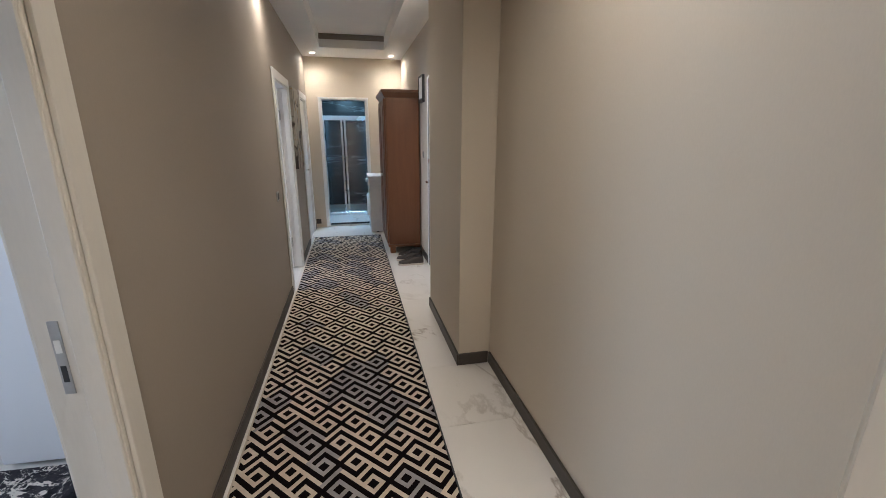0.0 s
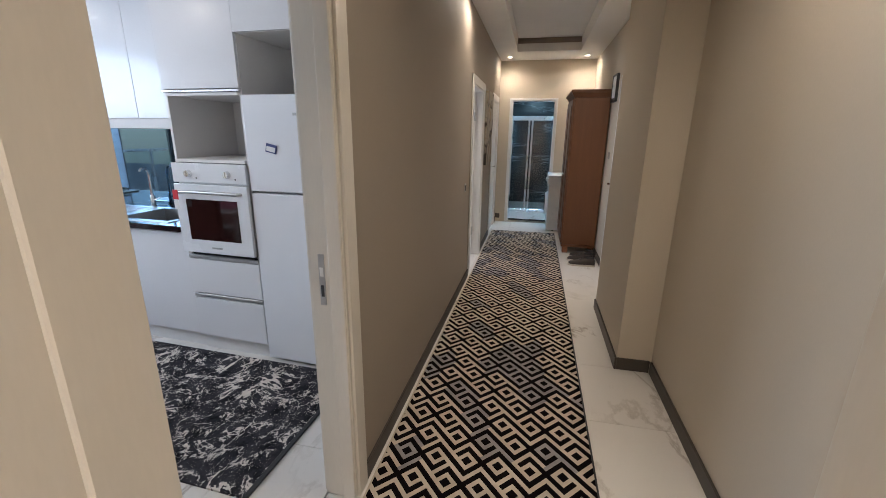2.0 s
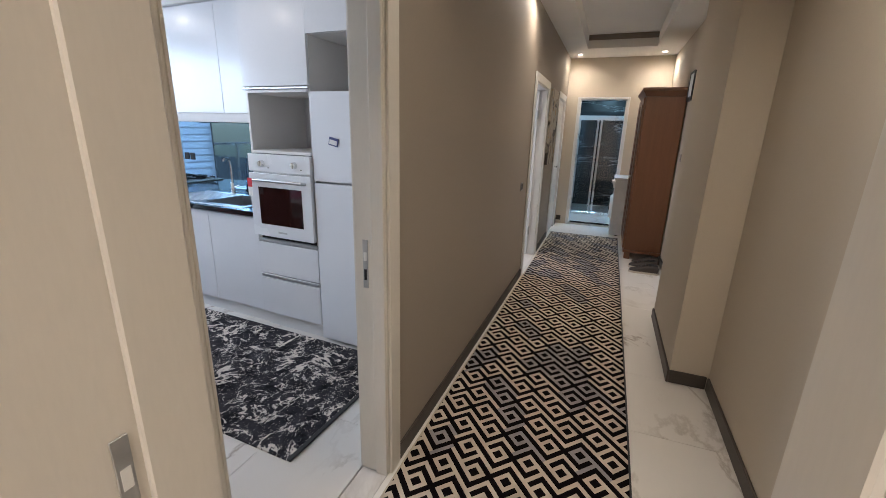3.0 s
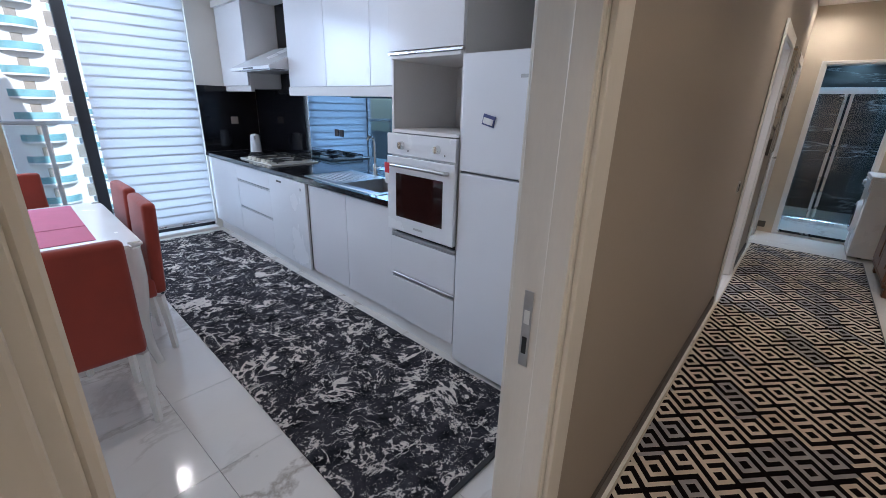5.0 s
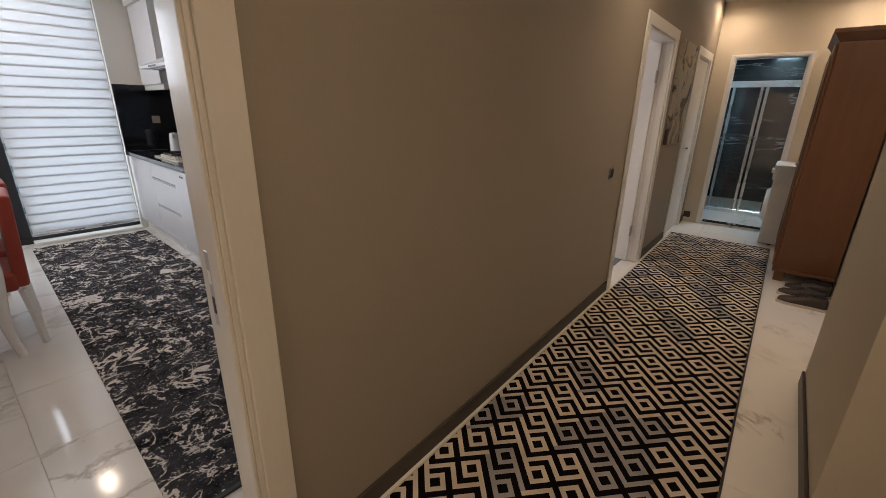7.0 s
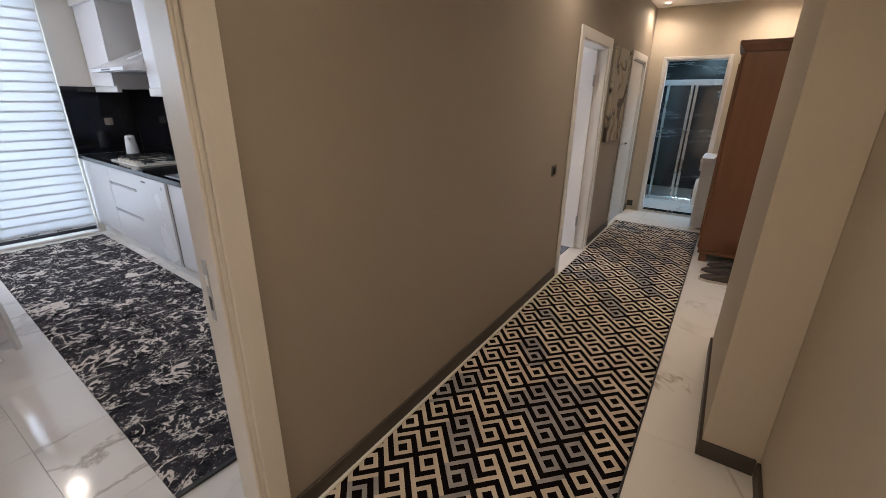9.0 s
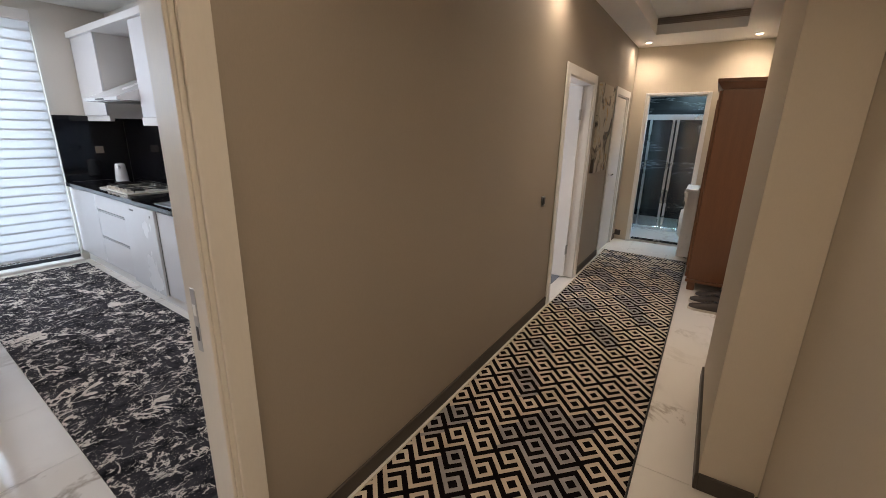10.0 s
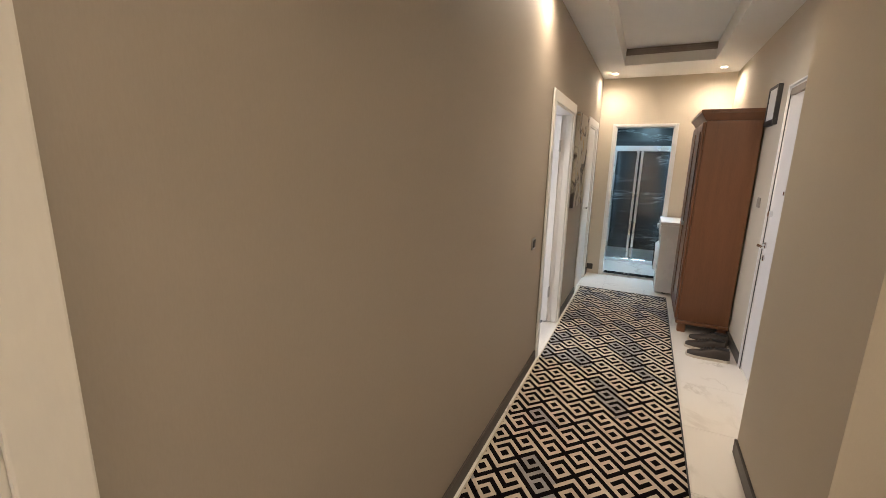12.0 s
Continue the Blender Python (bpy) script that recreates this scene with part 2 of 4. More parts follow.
M["binding"] = surface("cream_binding", (0.50, 0.44, 0.35), 0.9, var=0.1, fine=300, relief=0.3)
M["sheer"] = surface("sheer_blind_band", (0.78, 0.81, 0.84), 0.8, var=0.05, fine=500)
M["carpet"] = pile("black_pile", (0.002, 0.0015, 0.002), (0.006, 0.004, 0.005), (0.012, 0.009, 0.010))
M["cream_pile"] = pile("cream_pile", (0.50, 0.42, 0.33), (0.68, 0.60, 0.50), (0.30, 0.25, 0.20))
M["grey_pile"] = pile("grey_pile", (0.24, 0.235, 0.24), (0.40, 0.38, 0.37), (0.16, 0.15, 0.15))
M["rug"], M["art"] = rug_material(), art_material()
M["ovenglass"] = surface("smoked_oven_glass", (0.020, 0.008, 0.007), 0.06, var=0.2, relief=0.0)
M["hobplate"] = surface("ivory_enamel", (0.74, 0.70, 0.62), 0.2, var=0.03, relief=0.0, coat=0.3)
M["stone"] = surface("pale_stone", (0.45, 0.45, 0.44), 0.7, var=0.1)
M["asphalt"] = surface("asphalt", (0.05, 0.05, 0.052), 0.9, var=0.2, large=0.1, fine=3)
M["render_white"] = surface("white_render", (0.80, 0.82, 0.85), 0.8, var=0.04, large=0.2, fine=4)
M["slate"] = surface("grey_cladding", (0.22, 0.25, 0.32), 0.6, var=0.1, large=0.2, fine=3)
M["slat"] = surface("pale_metal_slat", (0.46, 0.49, 0.56), 0.5, var=0.08, large=0.3, fine=3)
M["far_glass"] = surface("teal_window_glass", (0.20, 0.42, 0.48), 0.15, var=0.3, large=0.3, fine=2, relief=0.0)
M["side_grey"] = surface("grey_render", (0.24, 0.28, 0.31), 0.8, var=0.06, large=0.2, fine=3)
M["far_window"] = surface("brown_window_glass", (0.30, 0.28, 0.26), 0.2, var=0.2, large=0.3, fine=2, relief=0.0)


# ---- mesh helpers ----
def box(bm, x0, x1, y0, y1, z0, z1, bevel=0.0, seg=1):
    r = bmesh.ops.create_cube(bm, size=1.0)
    vs = r["verts"]
    bmesh.ops.scale(bm, verts=vs, vec=(x1 - x0, y1 - y0, z1 - z0))
    bmesh.ops.translate(bm, verts=vs, vec=((x0 + x1) / 2, (y0 + y1) / 2, (z0 + z1) / 2))
    if bevel:
        edges = list({e for v in vs for e in v.link_edges})
        bmesh.ops.bevel(bm, geom=edges, offset=bevel, segments=seg, affect="EDGES", profile=0.6)
    return bm


def boxes(*rows, bevel=0.0, seg=1):
    bm = bmesh.new()
    for r in rows:
        box(bm, *r, bevel=bevel, seg=seg)
    return bm


def rod(bm, a, b, r, n=16, r2=None):
    a, b = Vector(a), Vector(b)
    d = b - a
    m = Matrix.Translation((a + b) / 2) @ d.to_track_quat("Z", "Y").to_matrix().to_4x4()
    bmesh.ops.create_cone(bm, cap_ends=True, segments=n, radius1=r, radius2=r if r2 is None else r2, depth=d.length, matrix=m)
    return bm


def tube(points, r, n=10):
    """A round bar swept along a line of points; r may be a list."""
    bm = bmesh.new()
    pts = [Vector(p) for p in points]
    rs = r if isinstance(r, list) else [r] * len(pts)
    rings, last, q = [], None, None
    for i, p in enumerate(pts):
        d = (pts[min(i + 1, len(pts) - 1)] - pts[max(i - 1, 0)]).normalized()
        q = d.to_track_quat("Z", "Y") if last is None else last.rotation_difference(d) @ q
        last = d
        rings.append([bm.verts.new(p + q @ Vector((rs[i] * math.cos(k * math.tau / n), rs[i] * math.sin(k * math.tau / n), 0))) for k in range(n)])
    for a, b in zip(rings, rings[1:]):
        for k in range(n):
            bm.faces.new((a[k], a[(k + 1) % n], b[(k + 1) % n], b[k]))
    bm.faces.new(rings[0][::-1])
    bm.faces.new(rings[-1])
    return bm


def lathe(profile, n=24):
    """A turned body from (radius, height) pairs about z."""
    bm = bmesh.new()
    rings = [[bm.verts.new((r * math.cos(k * math.tau / n), r * math.sin(k * math.tau / n), z)) for k in range(n)] for r, z in profile]
    for a, b in zip(rings, rings[1:]):
        for k in range(n):
            bm.faces.new((a[k], a[(k + 1) % n], b[(k + 1) % n], b[k]))
    bm.faces.new(rings[0][::-1])
    bm.faces.new(rings[-1])
    return bm


def extrude_outline(points, z0, z1):
    """A prism over an outline in x and y."""
    bm = bmesh.new()
    lo = [bm.verts.new((x, y, z0)) for x, y in points]
    hi = [bm.verts.new((x, y, z1)) for x, y in points]
    n = len(points)
    bm.faces.new(lo[::-1])
    bm.faces.new(hi)
    for k in range(n):
        bm.faces.new((lo[k], lo[(k + 1) % n], hi[(k + 1) % n], hi[k]))
    return bm


def link(name, bm, material, smooth=False):
    me = bpy.data.meshes.new(name)
    bmesh.ops.recalc_face_normals(bm, faces=bm.faces)
    bm.to_mesh(me)
    bm.free()
    if smooth:
        me.shade_smooth()
        me.set_sharp_from_angle(angle=radians(40))
    me.materials.append(M[material])
    return new(name, me)


def part(name, bm, material, parent, label="", smooth=False):
    ob = link(name, bm, material, smooth)
    ob.parent = parent
    if label:
        ob["label"] = label
    return ob


def thing(name, label, category, m=None, group="", kind=""):
    ob = new(name)
    ob.empty_display_size = 0.1
    if m is not None:
        ob.matrix_world = m
    return tagged(ob, label, category, group, kind)


def solid(name, bm, material, label, category, m=None, group="", kind="", smooth=False):
    ob = link(name, bm, material, smooth)
    if m is not None:
        ob.matrix_world = m
    return tagged(ob, label, category, group, kind)


def structure(name, bm, material, label="", m=None):
    ob = link(name, bm, material)
    if m is not None:
        ob.matrix_world = m
    return tagged(ob, label, kind="structure")


def wall(name, axis, face, thick, a, b, z1, holes, material, label, m=None):
    """A wall along y (axis 'x') or x (axis 'y') from a to b with openings (from, to, sill, head)."""
    bm = bmesh.new()

    def slab(p, q, lo, hi):
        if q - p < 1e-4 or hi - lo < 1e-4:
            return
        f0, f1 = sorted((face, face + thick))
        if axis == "x":
            box(bm, f0, f1, p, q, lo, hi)
        else:
            box(bm, p, q, f0, f1, lo, hi)

    at = a
    for p, q, lo, hi in sorted(holes):
        slab(at, p, 0, z1)
        slab(p, q, 0, lo)
        slab(p, q, hi, z1)
        at = q
    slab(at, b, 0, z1)
    return structure(name, bm, material, label, m)


# ---- structure ----
CEIL, SOFFIT = 2.855, 2.68
XL, XR, YE, YS = -0.605, 0.90, 7.25, 0.20
KDOOR, D1, D2 = (0.325, 1.160), (4.19, 5.05), (6.16, 6.93)
structure("floor", boxes((-0.735, 1.1, -3.4, 7.4, -0.12, -0.006)), "grout", "grout bed under polished marble tiles")
structure("floor_kitchen", boxes((-5.7, -0.74, -1.4, 2.95, -0.12, -0.006)), "grout", "grout bed under polished marble tiles")
wall("wall_left", "x", XL, -0.065, YS, YE, CEIL, [(*KDOOR, 0, 2.05), (*D1, 0, 2.02), (*D2, 0, 2.02)], "taupe", "taupe wallpapered hallway wall")
wall("wall_left_inner", "x", XL - 0.067, -0.063, YS, YE, CEIL, [(*KDOOR, 0, 2.05), (*D1, 0, 2.02), (*D2, 0, 2.02)], "kwall", "pale painted wall")
wall("wall_right", "x", XR, 0.15, YS, YE + 0.15, CEIL, [(3.86, 4.79, 0, 2.13)], "cream", "cream wallpapered hallway wall")
structure("wall_pillar", boxes((0.68, XR - 0.002, 2.50, 3.55, 0, CEIL)), "cream", "cream wallpapered projecting pier")
wall("wall_end", "y", YE, 0.15, -0.9, XR, CEIL, [(-0.41, 0.335, 0, 2.075)], "cream", "cream painted end wall")
wall("wall_start", "y", YS, -0.245, -0.735, 1.05, CEIL, [(-0.45, 0.375, 0, 2.05)], "cream", "cream wall with a doorway")
# the room behind the doorway, the room off the hallway, the landing behind the front door
wall("wall_room_west", "x", -0.635, -0.10, -3.4, -0.047, CEIL, [], "cream", "plain wall")
wall("wall_room_east", "x", 1.05, 0.15, -3.4, YS, CEIL, [], "cream", "plain wall")
wall("wall_room_south", "y", -3.25, -0.15, -3.4, 1.2, CEIL, [], "cream", "plain wall")
structure("ceiling_room", boxes((-0.735, 1.2, -3.4, -0.05, CEIL, CEIL + 0.1)), "ceil", "white ceiling")
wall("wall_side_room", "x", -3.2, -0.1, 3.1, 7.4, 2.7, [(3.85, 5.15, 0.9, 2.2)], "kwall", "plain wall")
wall("wall_side_room_near", "y", 3.1, -0.1, -3.3, -0.78, 2.7, [], "kwall", "plain wall")
wall("wall_side_room_far", "y", 5.9, 0.1, -3.3, -0.78, 2.7, [], "kwall", "plain wall")
structure("ceiling_side_room", boxes((-3.3, -0.78, 3.0, 7.4, 2.7, 2.8)), "ceil", "white ceiling")

# Window out of view, added for the light on the open leaf.
w2 = thing("window_2", "added white framed window of the side room, out of view", "", pose(-3.25, 0, 0), kind="structure")
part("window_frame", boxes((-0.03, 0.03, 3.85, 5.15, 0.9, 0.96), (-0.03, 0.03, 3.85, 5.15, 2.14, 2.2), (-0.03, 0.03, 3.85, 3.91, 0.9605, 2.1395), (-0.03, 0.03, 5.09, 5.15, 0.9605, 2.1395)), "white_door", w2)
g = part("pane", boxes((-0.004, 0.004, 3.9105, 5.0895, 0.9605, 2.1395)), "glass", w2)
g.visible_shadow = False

# hallway ceiling: a lower rim round a raised tray
bm = boxes((XL - 0.17, XR + 0.15, YS - 0.2, YE + 0.15, CEIL, CEIL + 0.1),
           (XL, -0.31, YS, YE, SOFFIT, CEIL), (0.577, XR, YS, YE, SOFFIT, CEIL),
           (-0.31, 0.577, 6.48, YE, SOFFIT, CEIL), (-0.31, 0.577, YS, 0.7, SOFFIT, CEIL))
structure("ceiling", bm, "ceil", "white plaster ceiling with a recessed tray")


def skirting(name, rows):
    structure(name, boxes(*rows, bevel=0.003), "base", "dark grey-brown skirting board")


H = 0.085
skirting("baseboard_left", [(XL, XL + 0.014, 1.232, 4.115, 0, H), (XL, XL + 0.014, 5.125, 6.085, 0, H), (XL, XL + 0.014, 7.005, YE - 0.015, 0, H)])
skirting("baseboard_right", [(XR - 0.014, XR, YS + 0.015, 2.485, 0, H), (0.666, 0.68, 2.486, 3.55, 0, H), (0.68, XR - 0.015, 2.486, 2.5, 0, H),
                             (XR - 0.014, XR, 3.55, 3.85, 0, H), (XR - 0.014, XR, 4.80, YE - 0.015, 0, H)])


# ---- doors ----
def door_frame(name, width, head, thick, m, label, mat="trim", face=0.07, back=True, stop=0.055):
    """A lined opening. Local x runs along the wall from 0 to width, y from the near face into the wall, z up."""
    d = thing(name, label, "", m, kind="structure")
    t = 0.025
    for x in (0, width - t):
        part("jamb", boxes((x, x + t, -0.004, thick + 0.004, 0, head), bevel=0.002), mat, d)
    part("head_jamb", boxes((t, width - t, -0.004, thick + 0.004, head - t, head), bevel=0.002), mat, d)
    s = -0.003
    for x in (t, width - t - 0.012):
        part("door_stop", boxes((x, x + 0.012, s, s + stop, 0, head - t), bevel=0.003), mat, d)
    for y0, y1 in ((-0.018, -0.0045), (thick + 0.0045, thick + 0.018))[: 2 if back else 1]:
        part("casing", boxes((-face, 0.012, y0, y1, 0, head + face), bevel=0.004, seg=2), mat, d)
        part("casing", boxes((width - 0.012, width + face, y0, y1, 0, head + face), bevel=0.004, seg=2), mat, d)
        part("head_casing", boxes((0.0125, width - 0.0125, y0, y1, head - 0.012, head + face), bevel=0.004, seg=2), mat, d)
    return d


def strike_plate(parent, x, y, z, side):
    """A steel lock plate let into a jamb whose face looks along local x."""
    x1 = x + side * 0.003
    a, b = sorted((x, x1))
    p = part("strike_plate", boxes((a, b, y - 0.012, y + 0.012, z - 0.10, z + 0.10), bevel=0.001), "satin", parent, "satin steel strike plate")
    c, e = sorted((x1, x1 + side * 0.001))
    part("latch_hole", boxes((c, e, y - 0.007, y + 0.007, z + 0.015, z + 0.05)), "paper", p)
    part("bolt_hole", boxes((c, e, y - 0.006, y + 0.006, z - 0.065, z - 0.02)), "black", p)


def lever_handle(parent, x, y, z, side, way):
    """A chrome lever on a rose, on a door face that looks along local y."""
    bm = rod(bmesh.new(), (x, y, z), (x, y + side * 0.010, z), 0.024)
    rod(bm, (x, y + side * 0.010, z), (x, y + side * 0.048, z), 0.009)
    h = part("door_handle", bm, "chrome", parent, "chrome lever handle", True)
    part("lever", tube([(x, y + side * 0.046, z), (x + way * 0.03, y + side * 0.052, z), (x + way * 0.08, y + side * 0.05, z + 0.003), (x + way * 0.125, y + side * 0.046, z)],
                       [0.011, 0.012, 0.010, 0.008], 12), "chrome", h, smooth=True)
    bm = rod(bmesh.new(), (x, y, z - 0.095), (x, y + side * 0.008, z - 0.095), 0.023)
    k = part("key_rose", bm, "chrome", parent, "", True)
    part("keyhole", boxes((x - 0.003, x + 0.003, *sorted((y + side * 0.008, y + side * 0.0095)), z - 0.11, z - 0.085)), "black", k)


def hinge(parent, x, y, z):
    bm = rod(bmesh.new(), (x, y, z - 0.05), (x, y, z + 0.05), 0.008, 12)
    box(bm, x - 0.034, x + 0.034, y - 0.001, y + 0.006, z - 0.050, z + 0.050)
    part("hinge", bm, "satin", parent, "satin steel hinge", True)


def leaf(parent, x0, x1, y0, y1, z1, mat="white_door"):
    return part("door_leaf", boxes((x0, x1, y0, y1, 0.008, z1), bevel=0.003), mat, parent, "white lacquered door leaf")


def in_left_wall(y):
    return Matrix.Translation((XL, y, 0)) @ pose(0, 0, 0, 0, 0, 90)


# kitchen doorway with its leaf swung into the kitchen
w = KDOOR[1] - KDOOR[0]
kd = door_frame("door_1", w, 2.05, 0.13, in_left_wall(KDOOR[0]), "ivory lined kitchen doorway, door standing open")
strike_plate(kd, w - 0.025, 0.085, 0.993, -1)
kl = thing("door_2", "open white kitchen door leaf with a chrome lever", "", Matrix.Translation((-0.74, 0.352, 0)) @ pose(0, 0, 0, 0, 0, 180.6), kind="structure")
lf = leaf(kl, 0.0, 0.79, 0.0, 0.04, 2.02)
lever_handle(lf, 0.73, 0.0, 1.05, -1, -1)
part("lock_plate", boxes((0.7902, 0.7925, 0.009, 0.031, 0.88, 1.12), bevel=0.0005), "satin", lf, "steel lock face plate")

# first side door, swung into the room, hinged at the far jamb
w = D1[1] - D1[0]
d1 = door_frame("door_3", w, 2.02, 0.13, in_left_wall(D1[0]), "white lined doorway with its leaf open", "white_door")
l1 = leaf(d1, w - 0.028 - 0.04, w - 0.028, 0.085, 0.085 + 0.80, 1.99)
for z in (0.32, 1.72):
    hinge(l1, w - 0.07, 0.082, z)
# second side door, shut
w = D2[1] - D2[0]
d2 = door_frame("door_4", w, 2.02, 0.13, in_left_wall(D2[0]), "white lined side door, shut", "white_door")
l2 = leaf(d2, 0.028, w - 0.028, 0.010, 0.05, 1.99)
lever_handle(l2, 0.09, 0.010, 1.04, -1, 1)

# doorway that the walk begins in
sd = door_frame("door_5", 0.825, 2.05, 0.245, pose(0.375, YS, 0, 0, 0, 180), "ivory lined doorway with a rebated jamb", "trim", stop=0.108)
strike_plate(sd, 0.825 - 0.025, 0.130, 0.993, -1)

# front door in the right wall
fd = door_frame("door_6", 0.93, 2.13, 0.15, Matrix.Translation((XR, 4.79, 0)) @ pose(0, 0, 0, 0, 0, -90), "white steel front door, shut", "white_door", face=0.003)
fl = leaf(fd, 0.034, 0.896, 0.004, 0.06, 2.055)
lever_handle(fl, 0.085, 0.004, 1.01, -1, 1)
part("upper_lock", rod(bmesh.new(), (0.085, 0.004, 1.24), (0.085, -0.020, 1.24), 0.022, 18), "chrome", fl, "", True)
part("door_viewer", rod(bmesh.new(), (0.32, 0.004, 1.40), (0.32, -0.010, 1.40), 0.013, 14), "chrome", fl, "", True)
part("door_seal", boxes((0.023, 0.036, -0.0075, -0.0035, 0.0, 2.09)), "black", fd, "black rubber seal")
part("transom", boxes((0.034, 0.896, -0.008, 0.06, 2.060, 2.104)), "vent", fd, "taupe head panel")

# bathroom doorway: thin aluminium lining
bd = door_frame("door_7", 0.745, 2.075, 0.15, pose(-0.41, YE, 0), "thin white frame round the bathroom doorway", "white_door", face=0.02)

# ---- hallway things ----
hr = thing("hall_runner", "black and cream diamond patterned hallway runner on tiles", "carpet", pose(0, 0, 0))
RX0, RX1, RY0, RY1 = -0.565, 0.418, 0.75, 6.45
part("woven_field", boxes((RX0, RX1, RY0, RY1, 0.0, 0.009)), "carpet", hr)


def clip_to_runner(poly):
    for axis, lim, sign in ((0, RX0, 1), (0, RX1, -1), (1, RY0, 1), (1, RY1, -1)):
        out = []
        for a, b in zip(poly, poly[1:] + poly[:1]):
            ia, ib = (a[axis] - lim) * sign >= 0, (b[axis] - lim) * sign >= 0
            if ia:
                out.append(a)
            if ia != ib:
                k = (lim - a[axis]) / (b[axis] - a[axis])
                out.append((a[0] + k * (b[0] - a[0]), a[1] + k * (b[1] - a[1])))
        poly = out
        if len(poly) < 3:
            return []
    return poly


def runner_pattern():
    """Key-fret of ringed diamonds: every ring is 4 bands wide; pairs of rings hang on stepped lines."""
    gap = 1.3
    s, ring = 1.0 + gap, 4.0
    q = ring + 2 * gap + 1.0
    dx, dy = 0.149 / (2 * (q - s)), 0.298 / (2 * (q + s))
    ox, oy = RUNNER_AT
    frame_of = [(0, ring, 0, 1), (0, ring, 3, ring), (0, 1, 1, 3), (3, ring, 1, 3)]
    rung = [(-s, ring, ring + gap, ring + gap + 1)]
    nine = [(3, ring, ring, ring + gap), (-s, 1 - s, 1, ring + gap)]
    six = [(0, 1, -gap, 0), (ring + s - 1, ring + s, -gap, 3)]
    hang = nine[:1] + [(3, ring, ring + gap + 1, 2 * q - s - gap - 1)]
    rng = random.Random(5)
    bm = bmesh.new()
    faded = {}
    for j in range(-60, 8):
        for i in range(-12, 40):
            p0, q0 = i * (q - s) - j * s, i * (q - s) + j * q
            x, y = ox + (p0 + q0) * dx, oy + (p0 - q0) * dy
            if not (RX0 - 0.2 < x < RX1 + 0.2 and RY0 - 0.3 < y < RY1 + 0.3):
                continue
            t = (j + 2 * i) % 4
            key = (i, j - (t % 2 == 1) if t < 2 else j)
            if key not in faded:
                faded[key] = int(rng.random() < 0.2)
            for a, b, c, d in frame_of + rung + (nine, six, six, hang)[t]:
                poly = [(ox + (p0 + u + q0 + w) * dx, oy + (p0 + u - q0 - w) * dy) for u, w in ((a, c), (b, c), (b, d), (a, d))]
                poly = clip_to_runner(poly)
                if poly:
                    lo = [bm.verts.new((px, py, 0.0085)) for px, py in poly]
                    hi = [bm.verts.new((px, py, 0.0096)) for px, py in poly]
                    bm.faces.new(hi).material_index = faded[key]
                    for k in range(len(poly)):
                        n = (k + 1) % len(poly)
                        bm.faces.new((lo[k], lo[n], hi[n], hi[k]))
    fret = part("woven_pattern", bm, "cream_pile", hr, "raised cream and grey key-fret of ringed diamonds")
    fret.data.materials.append(M["grey_pile"])


RUNNER_AT = (-0.0783, -0.0462)
runner_pattern()
for x in (-0.575, 0.4185):
    part("edge_binding", boxes((x, x + 0.0095, 0.75, 6.45, 0.0, 0.0085), bevel=0.003), "binding" if x < 0 else "black", hr)
for y in (0.739, 6.4505):
    part("end_binding", boxes((-0.575, 0.428, y, y + 0.010, 0.0, 0.010), bevel=0.002), "black", hr)

wd = thing("wardrobe", "dark cherry wooden wardrobe with a cornice beside the front door", "wardrobe", pose(0, 0, 0))
WX0, WX1, WY0, WY1 = 0.472, 0.885, 5.36, 6.26
part("body", boxes((WX0, WX1, WY0, WY1, 0.12, 1.9545), bevel=0.010, seg=3), "cherry", wd)
bm = bmesh.new()
rims = []
for out, z in ((0.0, 1.955), (0.010, 1.965), (0.042, 2.012), (0.050, 2.016), (0.050, 2.040), (0.044, 2.045)):
    rims.append([bm.verts.new(c) for c in ((WX0 - out, WY0 - out, z), (WX1, WY0 - out, z), (WX1, WY1 + out, z), (WX0 - out, WY1 + out, z))])
for a, b in zip(rims, rims[1:]):
    for k in range(4):
        bm.faces.new((a[k], a[(k + 1) % 4], b[(k + 1) % 4], b[k]))
bm.faces.new(rims[0][::-1])
bm.faces.new(rims[-1])
part("cornice", bm, "cherry", wd)
part("plinth_rail", boxes((WX0 - 0.012, WX1, WY0 - 0.01, WY1 + 0.01, 0.09, 0.1195), bevel=0.004), "cherry", wd)
for x in (WX0 + 0.03, WX1 - 0.06):
    for y in (WY0 + 0.03, WY1 - 0.06):
        part("foot", boxes((x - 0.02, x + 0.05, y - 0.02, y + 0.05, 0, 0.0895), bevel=0.006), "cherry", wd)
for y0, y1, yk in ((WY0 + 0.006, 5.806, 5.77), (5.812, WY1 - 0.006, 5.85)):
    dr = part("door", boxes((WX0 - 0.022, WX0 - 0.0005, y0, y1, 0.14, 1.945), bevel=0.005), "cherry", wd)
    part("panel", boxes((WX0 - 0.030, WX0 - 0.0225, y0 + 0.07, y1 - 0.07, 0.24, 1.87), bevel=0.004), "cherry", dr)
    part("knob", rod(bmesh.new(), (WX0 - 0.022, yk, 1.0), (WX0 - 0.048, yk, 1.0), 0.014, 14), "satin", dr, "", True)


